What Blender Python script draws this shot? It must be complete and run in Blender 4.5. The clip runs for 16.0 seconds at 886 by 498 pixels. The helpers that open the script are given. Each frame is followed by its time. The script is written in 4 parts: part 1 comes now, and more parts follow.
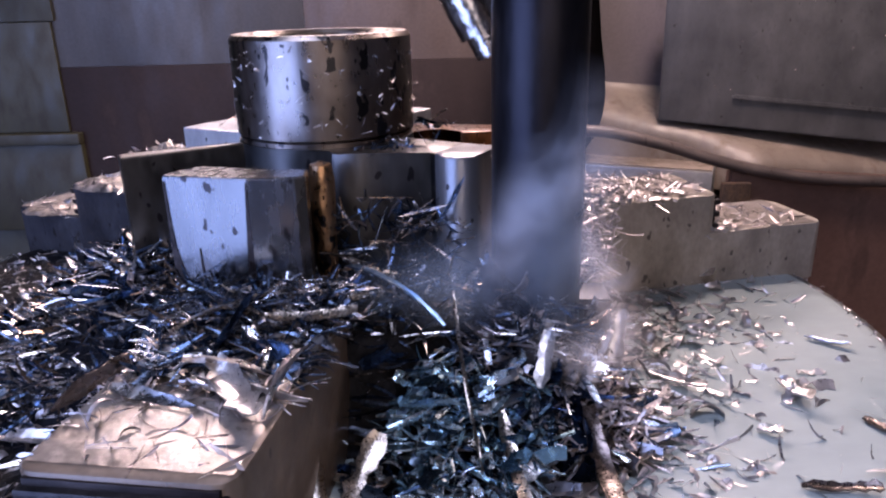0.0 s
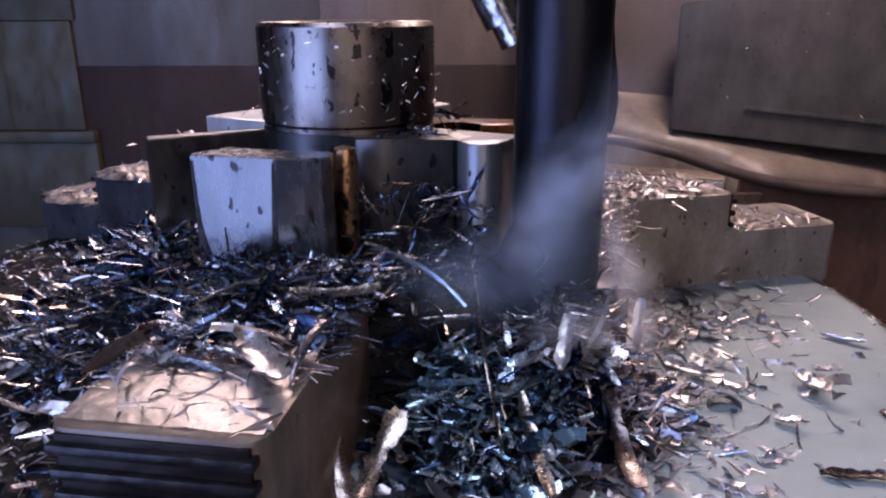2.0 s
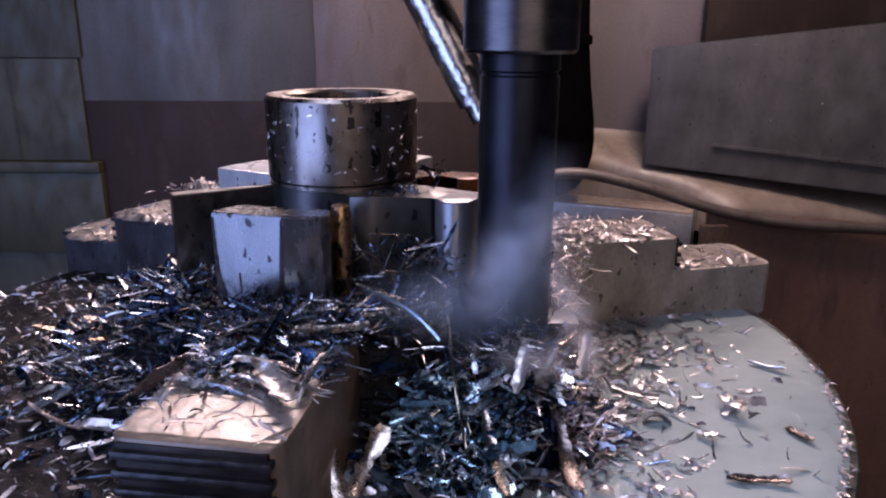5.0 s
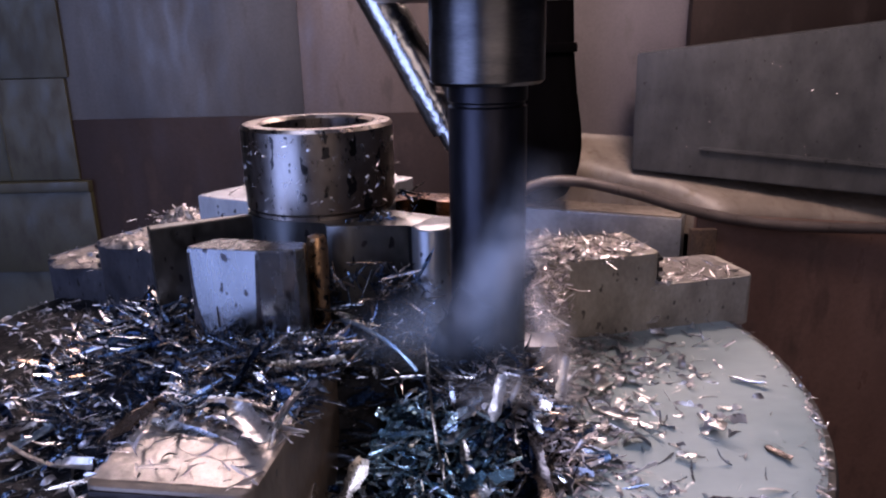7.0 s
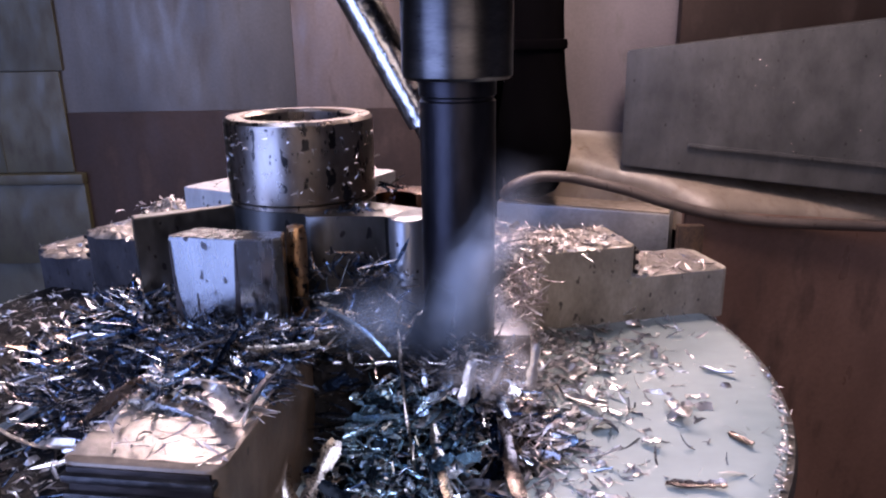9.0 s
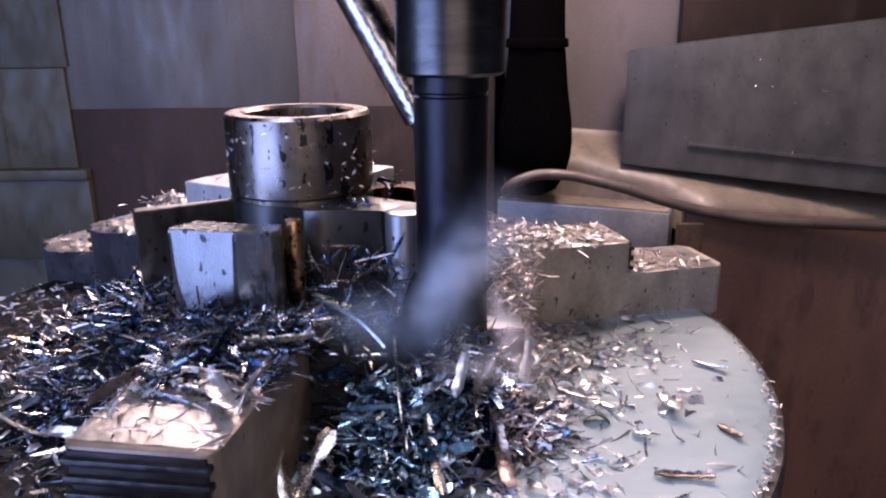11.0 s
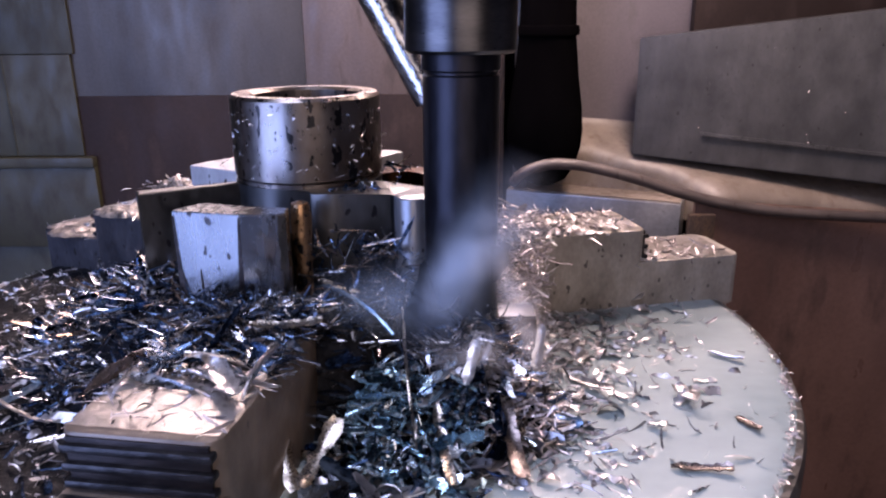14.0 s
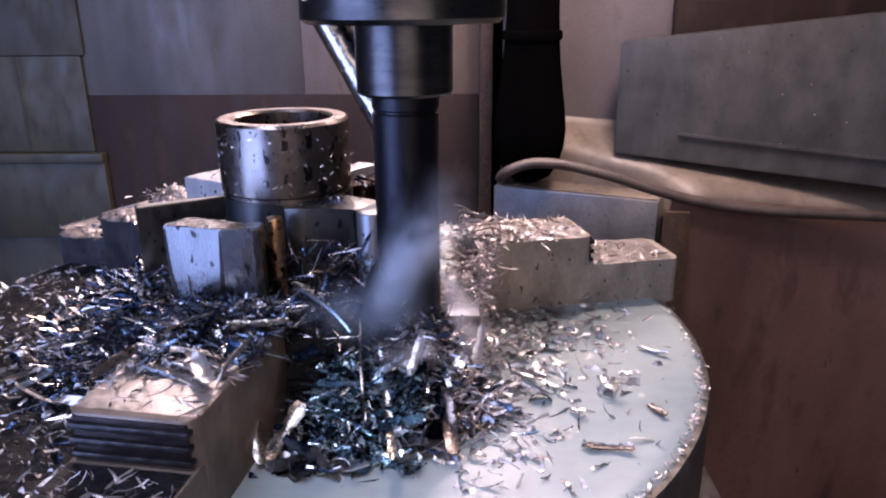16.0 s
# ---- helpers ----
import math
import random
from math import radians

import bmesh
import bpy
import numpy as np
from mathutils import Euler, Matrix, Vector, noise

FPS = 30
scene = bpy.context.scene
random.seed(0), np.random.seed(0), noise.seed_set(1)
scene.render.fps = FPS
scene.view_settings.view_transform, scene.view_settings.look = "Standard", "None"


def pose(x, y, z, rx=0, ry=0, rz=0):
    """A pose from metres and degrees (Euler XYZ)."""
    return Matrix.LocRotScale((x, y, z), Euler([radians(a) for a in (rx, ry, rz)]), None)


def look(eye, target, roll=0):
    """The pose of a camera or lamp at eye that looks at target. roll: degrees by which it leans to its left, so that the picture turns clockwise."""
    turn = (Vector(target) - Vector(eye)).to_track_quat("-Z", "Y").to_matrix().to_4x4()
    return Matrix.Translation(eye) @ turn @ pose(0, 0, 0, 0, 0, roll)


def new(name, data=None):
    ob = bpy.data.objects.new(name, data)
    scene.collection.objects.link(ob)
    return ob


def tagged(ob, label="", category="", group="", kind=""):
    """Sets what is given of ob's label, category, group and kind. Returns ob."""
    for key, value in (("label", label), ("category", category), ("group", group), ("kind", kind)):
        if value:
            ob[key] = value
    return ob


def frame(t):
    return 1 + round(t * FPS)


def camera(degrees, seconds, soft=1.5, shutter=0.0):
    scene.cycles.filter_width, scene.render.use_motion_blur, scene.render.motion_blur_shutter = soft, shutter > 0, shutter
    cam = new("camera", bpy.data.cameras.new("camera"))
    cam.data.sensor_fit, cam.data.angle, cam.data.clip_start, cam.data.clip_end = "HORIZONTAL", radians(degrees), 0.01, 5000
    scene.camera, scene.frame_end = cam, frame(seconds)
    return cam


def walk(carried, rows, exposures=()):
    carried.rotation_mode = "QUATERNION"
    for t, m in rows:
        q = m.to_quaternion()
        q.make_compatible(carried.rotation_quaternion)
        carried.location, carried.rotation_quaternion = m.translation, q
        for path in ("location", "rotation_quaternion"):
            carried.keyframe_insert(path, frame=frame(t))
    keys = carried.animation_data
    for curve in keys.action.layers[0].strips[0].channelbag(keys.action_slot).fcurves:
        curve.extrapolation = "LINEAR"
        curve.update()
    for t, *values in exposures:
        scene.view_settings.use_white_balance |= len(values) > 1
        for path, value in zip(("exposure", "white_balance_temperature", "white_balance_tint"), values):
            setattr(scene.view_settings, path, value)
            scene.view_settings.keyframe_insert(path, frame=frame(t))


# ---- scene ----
cam = camera(62.5, 16.0, soft=2.2)
PATH = [
    (0, (0.054, -0.327, 0.15), (0.034, 1.562, -0.508), -1.4),
    (0.5, (0.053, -0.324, 0.135), (0.046, 1.559, -0.538), -0.2),
    (1, (0.041, -0.335, 0.131), (-0.001, 1.55, -0.535), 0.2),
    (1.5, (0.043, -0.336, 0.137), (-0.008, 1.558, -0.505), -0.1),
    (2, (0.048, -0.333, 0.141), (0.014, 1.567, -0.483), -0.3),
    (2.5, (0.053, -0.331, 0.148), (0.038, 1.573, -0.464), -0.6),
    (3, (0.054, -0.332, 0.15), (0.038, 1.575, -0.451), -0.4),
    (3.5, (0.055, -0.34, 0.155), (0.036, 1.571, -0.434), -0.4),
    (3.7, (0.054, -0.347, 0.158), (0.037, 1.566, -0.425), -0.1),
    (5.8, (0.054, -0.386, 0.176), (0.046, 1.533, -0.39), 0.2),
    (6, (0.055, -0.386, 0.179), (0.049, 1.534, -0.382), -0.1),
    (6.5, (0.059, -0.38, 0.18), (0.059, 1.539, -0.385), -1.0),
    (7, (0.064, -0.378, 0.179), (0.06, 1.538, -0.393), -1.3),
    (7.5, (0.066, -0.38, 0.181), (0.07, 1.538, -0.385), -1.0),
    (8, (0.074, -0.383, 0.18), (0.078, 1.533, -0.392), -1.1),
    (8.5, (0.073, -0.385, 0.179), (0.075, 1.531, -0.395), -1.1),
    (9, (0.075, -0.388, 0.179), (0.074, 1.525, -0.403), -0.9),
    (11.5, (0.079, -0.394, 0.178), (0.065, 1.519, -0.406), -0.7),
    (12, (0.078, -0.393, 0.179), (0.053, 1.519, -0.408), -0.9),
    (12.5, (0.077, -0.391, 0.172), (0.046, 1.517, -0.428), -0.9),
    (13, (0.076, -0.39, 0.173), (0.043, 1.518, -0.425), -0.7),
    (13.5, (0.077, -0.387, 0.173), (0.048, 1.519, -0.432), -0.6),
    (14, (0.077, -0.386, 0.172), (0.048, 1.521, -0.431), -0.5),
    (14.5, (0.082, -0.403, 0.181), (0.046, 1.506, -0.415), -0.2),
    (15, (0.095, -0.427, 0.199), (0.04, 1.475, -0.418), -0.5),
    (15.5, (0.103, -0.434, 0.202), (0.043, 1.46, -0.438), -0.2),
    (16, (0.108, -0.431, 0.2), (0.048, 1.461, -0.444), -0.5),
]
# the clip's camera darkens and brightens its picture on the way
EXPOSURES = [(t, stops + 0.04, 6500, 24) for t, stops in ((0.0, 0.0), (0.5, -0.05), (1.0, -0.36), (1.5, -0.46), (3.5, -0.44), (6.0, -0.50), (7.0, -0.44), (7.5, -0.30), (8.0, -0.12), (8.5, 0.04), (9.0, 0.11), (16.0, 0.09))]
walk(cam, [(t, look(eye, target, roll)) for t, eye, target, roll in PATH], EXPOSURES)

# ---------------------------------------------------------------- light
world = bpy.data.worlds.new("world")
scene.world = world
world.use_nodes = True
world.node_tree.nodes["Background"].inputs[0].default_value = (0.55, 0.62, 0.75, 1)
world.node_tree.nodes["Background"].inputs[1].default_value = 0.01


def area_lamp(name, eye, target, sx, sy, watts, colour):
    data = bpy.data.lights.new(name, "AREA")
    data.shape, data.size, data.size_y, data.energy, data.color = "RECTANGLE", sx, sy, watts, colour
    ob = new(name, data)
    ob.matrix_world = look(eye, target)
    return ob


# cool daylight through the machine's open door, on the operator's side
area_lamp("door_daylight", (-0.64, -0.70, 0.16), (0.0, 0.0, 0.04), 0.70, 1.10, 16.0, (0.36, 0.52, 1.0))
# daylight from above, through the open roof
area_lamp("roof_daylight", (-0.10, -0.42, 0.98), (-0.02, -0.06, 0.0), 0.60, 0.50, 11.0, (0.66, 0.75, 1.0))
# light of the workshop through the rest of the door opening
area_lamp("workshop_light", (0.30, -1.20, 0.40), (0.08, 0.0, 0.0), 0.90, 0.70, 4.1, (1.0, 0.87, 0.79))
# warm work lights of the machine: a long strip high at the back, and a spot over the ledge
area_lamp("work_light_glow", (-0.06, 0.50, 0.48), (0.02, -0.06, 0.0), 0.55, 0.12, 9.4, (1.0, 0.81, 0.755))
area_lamp("spot_light_glow", (0.32, 0.32, 0.56), (0.14, 0.56, 0.02), 0.12, 0.12, 6.6, (1.0, 0.80, 0.70))

# ---------------------------------------------------------------- materials


class Mat:
    """A small builder of node materials."""

    def __init__(self, name, colour, rough=0.5, metal=0.0):
        self.m = bpy.data.materials.new(name)
        self.m.use_nodes = True
        self.t = self.m.node_tree
        self.b = self.t.nodes["Principled BSDF"]
        self.set("Base Color", (*colour, 1)), self.set("Roughness", rough), self.set("Metallic", metal)

    def set(self, key, value):
        self.b.inputs[key].default_value = value

    def node(self, kind, **values):
        n = self.t.nodes.new(kind)
        for key, value in values.items():
            n.inputs[key.replace("_", " ")].default_value = value
        return n

    def link(self, a, b):
        self.t.links.new(a, b)

    def coords(self, scale=(1, 1, 1)):
        c, m = self.node("ShaderNodeTexCoord"), self.node("ShaderNodeMapping")
        m.inputs["Scale"].default_value = scale
        self.link(c.outputs["Object"], m.inputs["Vector"])
        return m.outputs["Vector"]

    def noise(self, size, stretch=(1, 1, 1), detail=4.0, rough=0.55):
        n = self.node("ShaderNodeTexNoise", Scale=1.0 / size, Detail=detail, Roughness=rough)
        self.link(self.coords(stretch), n.inputs["Vector"])
        return n.outputs["Fac"]

    def ramp(self, source, stops):
        r = self.node("ShaderNodeValToRGB")
        while len(r.color_ramp.elements) < len(stops):
            r.color_ramp.elements.new(0.5)
        for e, (at, value) in zip(r.color_ramp.elements, stops):
            e.position, e.color = at, (*value, 1) if len(value) == 3 else value
        self.link(source, r.inputs["Fac"])
        return r.outputs["Color"]

    def mix(self, fac, a, b, blend="MIX"):
        n = self.t.nodes.new("ShaderNodeMix")
        n.data_type, n.blend_type = "RGBA", blend
        for key, value in ((0, fac), (6, a), (7, b)):
            if hasattr(value, "is_linked"):
                self.link(value, n.inputs[key])
            else:
                n.inputs[key].default_value = value if key == 0 else (*value, 1)
        return n.outputs[2]

    def to(self, key, source):
        self.link(source, self.b.inputs[key])

    def bump(self, source, strength, distance=0.001):
        n = self.node("ShaderNodeBump", Strength=strength, Distance=distance)
        self.link(source, n.inputs["Height"])
        old = self.b.inputs["Normal"].links
        if old:
            self.link(old[0].from_socket, n.inputs["Normal"])
        self.link(n.outputs["Normal"], self.b.inputs["Normal"])


def g(v):
    return (v, v, v)


def steel(name, dark, light, rough=(0.2, 0.45), size=0.02, stretch=(1, 1, 1), bump=0.15, metal=1.0, grain=0.35, spots=0.0, spot=(0.03, 0.028, 0.03)):
    m = Mat(name, light, 0.3, metal)
    big, fine = m.noise(size, stretch), m.noise(size / 9, stretch, 6.0)
    colour = m.ramp(big, [(0.3, dark), (0.7, light)])
    colour = m.mix(grain, colour, m.ramp(fine, [(0.3, g(0.25)), (0.7, g(0.9))]), "MULTIPLY")
    if spots:
        s = m.ramp(m.noise(0.006, (1, 1, 0.55), 2.0), [(spots, g(0)), (spots + 0.02, g(1))])
        colour = m.mix(s, colour, spot)
    m.to("Base Color", colour)
    m.to("Roughness", m.ramp(fine, [(0.25, g(rough[0])), (0.75, g(rough[1]))]))
    m.bump(fine, 0.4 * bump, 0.0005)
    m.bump(m.noise(0.007, (1, 1, 1), 2.0), 1.2 * bump, 0.0012)
    return m


# brown tone in the hub steel stands in for a bronze reflection
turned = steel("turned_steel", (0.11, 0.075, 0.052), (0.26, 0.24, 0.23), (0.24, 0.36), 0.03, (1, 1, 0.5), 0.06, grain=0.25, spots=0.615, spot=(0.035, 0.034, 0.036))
# one milled steel in several tones: lit and shaded teeth are set by colour
milled = steel("shaded_milled_steel", (0.055, 0.056, 0.058), (0.13, 0.128, 0.125), (0.28, 0.46), 0.03, (1, 1, 0.4), 0.05, grain=0.3, spots=0.65)
tooth_steel = steel("lit_tooth_steel", (0.10, 0.102, 0.108), (0.185, 0.187, 0.195), (0.20, 0.32), 0.03, (1, 1, 0.3), 0.06, grain=0.2, spots=0.645)
brown_steel = steel("brown_tooth_steel", (0.022, 0.008, 0.004), (0.12, 0.048, 0.02), (0.22, 0.42), 0.014, (1, 1, 0.5), 0.2, spots=0.66)
# shaded copy of the jaw steel, for the far jaw that reflects dark
dark_jaw_steel = steel("shaded_jaw_steel", (0.045, 0.048, 0.060), (0.11, 0.115, 0.135), (0.25, 0.5), 0.022, (1, 1, 0.6), 0.3, 0.75, grain=0.4, spots=0.66)
tinted = steel("bronze_toned_steel", (0.16, 0.075, 0.03), (0.58, 0.36, 0.20), (0.2, 0.45), 0.012, (1, 1, 0.5), 0.6, spots=0.6)
# jaw steel of the front jaw, then a paler copy for the lit right one
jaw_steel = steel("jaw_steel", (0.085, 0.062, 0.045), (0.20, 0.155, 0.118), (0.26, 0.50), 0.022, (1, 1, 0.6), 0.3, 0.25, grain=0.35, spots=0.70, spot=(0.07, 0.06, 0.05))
lit_jaw_steel = steel("lit_jaw_steel", (0.23, 0.20, 0.165), (0.44, 0.39, 0.33), (0.30, 0.55), 0.022, (1, 1, 0.6), 0.35, 0.25, grain=0.4, spots=0.66, spot=(0.08, 0.07, 0.06))
crust_steel = steel("matted_chip_crust", (0.05, 0.042, 0.036), (0.34, 0.30, 0.27), (0.28, 0.5), 0.004, (1, 1, 1), 0.6, 0.5, grain=0.6, spots=0.56)
# lighter copies of the milled steel, for teeth that stand in the light
mid_milled = steel("mid_milled_steel", (0.13, 0.135, 0.15), (0.25, 0.26, 0.28), (0.28, 0.42), 0.02, (1, 1, 0.2), 0.08, 0.7, grain=0.3, spots=0.66)
lit_milled = steel("lit_milled_steel", (0.26, 0.27, 0.29), (0.48, 0.49, 0.51), (0.25, 0.42), 0.02, (1, 1, 0.3), 0.1, 0.45, grain=0.3, spots=0.62)
# near-black steel for jaw ends, flank patches and the stop block
groove_steel = steel("dark_groove_steel", (0.012, 0.009, 0.009), (0.045, 0.035, 0.032), (0.35, 0.6), 0.012, (1, 1, 4), 0.3, 0.8)
shank_steel = steel("black_oxide_steel", (0.010, 0.010, 0.014), (0.034, 0.033, 0.040), (0.30, 0.48), 0.02, (1, 1, 0.3), 0.06, 0.9)
holder_steel = steel("holder_steel", (0.055, 0.055, 0.06), (0.12, 0.115, 0.115), (0.26, 0.38), 0.03, (1, 1, 4), 0.04)
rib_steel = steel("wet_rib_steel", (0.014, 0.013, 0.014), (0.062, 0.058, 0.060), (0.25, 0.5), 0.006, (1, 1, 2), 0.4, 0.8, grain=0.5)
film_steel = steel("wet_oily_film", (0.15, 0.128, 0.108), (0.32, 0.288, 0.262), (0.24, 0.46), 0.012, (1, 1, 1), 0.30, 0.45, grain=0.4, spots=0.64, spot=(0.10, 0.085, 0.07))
chuck_steel = steel("chuck_steel", (0.14, 0.13, 0.12), (0.30, 0.28, 0.26), (0.25, 0.5), 0.04, (1, 1, 1), 0.2, 0.9)
block_steel = steel("ground_block_steel", (0.24, 0.24, 0.25), (0.40, 0.40, 0.41), (0.25, 0.45), 0.05, (1, 1, 1), 0.1, 0.8)


def paint(name, dark, light, rough=0.5, size=0.12, stain=(0.10, 0.07, 0.045), stains=0.6, stretch=(1, 1, 0.5), metal=0.0):
    m = Mat(name, light, rough, metal)
    big, mid, fine = m.noise(size, stretch), m.noise(size / 5, stretch, 5.0), m.noise(size / 40, (1, 1, 1), 6.0)
    colour = m.ramp(big, [(0.3, dark), (0.7, light)])
    colour = m.mix(m.ramp(mid, [(stains, g(0)), (stains + 0.18, g(0.8))]), colour, stain)
    colour = m.mix(0.3, colour, m.ramp(fine, [(0.3, g(0.35)), (0.7, g(1.0))]), "MULTIPLY")
    m.to("Base Color", colour)
    m.to("Roughness", m.ramp(mid, [(0.3, g(rough - 0.15)), (0.7, g(rough + 0.15))]))
    m.bump(fine, 0.15, 0.001)
    m.bump(mid, 0.12, 0.003)
    return m


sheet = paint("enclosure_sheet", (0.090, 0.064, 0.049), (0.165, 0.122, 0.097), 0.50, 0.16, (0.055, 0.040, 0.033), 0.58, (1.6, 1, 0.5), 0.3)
cool_sheet = paint("cool_grey_sheet", (0.036, 0.033, 0.031), (0.088, 0.082, 0.076), 0.46, 0.16, (0.050, 0.044, 0.042), 0.58, (1.6, 1, 0.5), 0.3)
sheet_low = paint("dark_brown_sheet", (0.012, 0.0075, 0.0065), (0.033, 0.0215, 0.018), 0.60, 0.2, (0.05, 0.035, 0.03), 0.55, (1, 1, 0.4), 0.2)
olive = paint("olive_panel", (0.015, 0.0145, 0.006), (0.037, 0.035, 0.016), 0.55, 0.10, (0.018, 0.016, 0.010), 0.52)
grey_panel = paint("grey_panel", (0.036, 0.036, 0.037), (0.082, 0.081, 0.081), 0.4, 0.035, (0.045, 0.044, 0.046), 0.56, (1, 1, 0.6), 0.35)
ledge_paint = paint("beige_ledge", (0.105, 0.083, 0.064), (0.21, 0.172, 0.138), 0.5, 0.05, (0.10, 0.07, 0.042), 0.56)
brown_sheet = paint("brown_oily_sheet", (0.050, 0.027, 0.022), (0.24, 0.142, 0.112), 0.4, 0.22, (0.03, 0.02, 0.018), 0.55, (1, 1, 0.35), 0.2)
sheet_low.set("Specular IOR Level", 0.2)
mauve_sheet = paint("mauve_sheet", (0.058, 0.049, 0.053), (0.115, 0.098, 0.104), 0.5, 0.15, (0.05, 0.04, 0.036), 0.58)
rust = paint("rusty_edge", (0.018, 0.008, 0.004), (0.062, 0.031, 0.012), 0.7, 0.012, (0.012, 0.006, 0.004), 0.45)
# flat black without gloss, for the wall gap and the dark shape beside it
rubber = paint("flat_black", (0.0012, 0.001, 0.0012), (0.002, 0.0018, 0.002), 0.85, 0.05, (0.002, 0.0018, 0.0015), 0.6)
rubber.set("Specular IOR Level", 0.0)
hose_rubber = paint("brown_grey_hose", (0.045, 0.035, 0.031), (0.08, 0.063, 0.056), 0.4, 0.04, (0.08, 0.06, 0.05), 0.6)
pipe_steel = steel("chrome_pipe", (0.40, 0.38, 0.37), (0.66, 0.64, 0.62), (0.12, 0.3), 0.01, (1, 1, 1), 0.5)
dark_wall = paint("dark_wall", (0.05, 0.05, 0.055), (0.09, 0.088, 0.09), 0.6, 0.3)


def coolant_material():
    m = Mat("milky_coolant", (0.62, 0.66, 0.64), 0.30)
    big, mid = m.noise(0.07, (1, 1, 1), 3.0), m.noise(0.018, (1, 1.8, 1), 4.0)
    colour = m.ramp(big, [(0.3, (0.28, 0.34, 0.335)), (0.7, (0.39, 0.445, 0.435))])
    m.to("Base Color", m.mix(0.3, colour, m.ramp(mid, [(0.35, g(0.7)), (0.65, g(1.0))]), "MULTIPLY"))
    m.set("Specular IOR Level", 0.35)
    m.set("Alpha", 0.74)
    m.bump(mid, 0.05, 0.002)
    return m


coolant = coolant_material()


def chip_material(name, shades, rough, islands=True, metal=1.0):
    m = Mat(name, (0.5, 0.5, 0.5), 0.25, metal)
    if islands:
        pick = m.node("ShaderNodeNewGeometry").outputs["Random Per Island"]
    else:
        pick = m.node("ShaderNodeObjectInfo").outputs["Random"]
    colour = m.ramp(pick, shades)
    fine = m.noise(0.004, (1, 1, 1), 4.0)
    m.to("Base Color", m.mix(0.5, colour, m.ramp(fine, [(0.3, g(0.35)), (0.7, g(1.0))]), "MULTIPLY"))
    m.to("Roughness", m.ramp(fine, [(0.3, g(rough[0])), (0.7, g(rough[1]))]))
    m.bump(fine, 0.5, 0.0008)
    return m


SHADES = [(0.0, (0.010, 0.013, 0.021)), (0.30, (0.032, 0.060, 0.115)), (0.50, (0.12, 0.18, 0.28)), (0.68, (0.26, 0.26, 0.27)), (0.82, (0.36, 0.25, 0.17)), (0.92, (0.58, 0.56, 0.55)), (1.0, (0.85, 0.83, 0.81))]
SILVER = [(0.0, (0.22, 0.21, 0.22)), (0.35, (0.40, 0.385, 0.39)), (0.65, (0.52, 0.48, 0.47)), (1.0, (0.90, 0.88, 0.87))]
chip_mat = chip_material("blued_chip_steel", SHADES, (0.12, 0.36), True, 0.9)
chip_one = chip_material("blued_single_chip_steel", SHADES, (0.12, 0.38), False)
silver_mat = chip_material("bright_chip_steel", SILVER, (0.2, 0.46), True, 0.65)
silver_one = chip_material("bright_single_chip_steel", SILVER, (0.2, 0.46), False)
# lighter and bluer than the other chips: blue light put into the colour
blue_flakes = chip_material("blued_lit_flake_steel", [(0.0, (0.006, 0.010, 0.015)), (0.36, (0.03, 0.07, 0.11)), (0.56, (0.20, 0.37, 0.48)), (0.78, (0.58, 0.77, 0.86)), (1.0, (0.93, 0.95, 0.96))], (0.12, 0.32), True, 0.8)
pale_mat = chip_material("pale_chip_steel", [(0.0, (0.16, 0.14, 0.15)), (0.3, (0.50, 0.44, 0.45)), (0.65, (0.80, 0.72, 0.71)), (1.0, (0.92, 0.88, 0.87))], (0.22, 0.48), True, 0.6)
thread_mat = chip_material("dull_thread_steel", [(0.0, (0.16, 0.13, 0.12)), (0.5, (0.36, 0.31, 0.30)), (0.85, (0.52, 0.47, 0.46)), (1.0, (0.85, 0.83, 0.82))], (0.28, 0.55), True, 0.7)
golden_chip = steel("golden_chip_steel", (0.28, 0.235, 0.19), (0.60, 0.545, 0.48), (0.18, 0.4), 0.006, (1, 1, 1), 0.5)
white_chip = steel("white_glinting_steel", (0.60, 0.58, 0.57), (0.90, 0.88, 0.87), (0.22, 0.45), 0.006, (1, 1, 1), 0.6)
blue_chip = steel("blued_flake_steel", (0.16, 0.26, 0.38), (0.38, 0.52, 0.66), (0.25, 0.5), 0.006, (1, 1, 1), 0.5)
dark_chip = steel("dark_chip_steel", (0.06, 0.05, 0.055), (0.22, 0.19, 0.18), (0.2, 0.4), 0.006, (1, 1, 1), 0.4)
# near-black, so that gaps between the chips read as deep shade
heap_mat = steel("shade_black_swarf", (0.002, 0.0022, 0.003), (0.014, 0.015, 0.019), (0.4, 0.7), 0.006, (1, 1, 1), 0.9, 0.9)


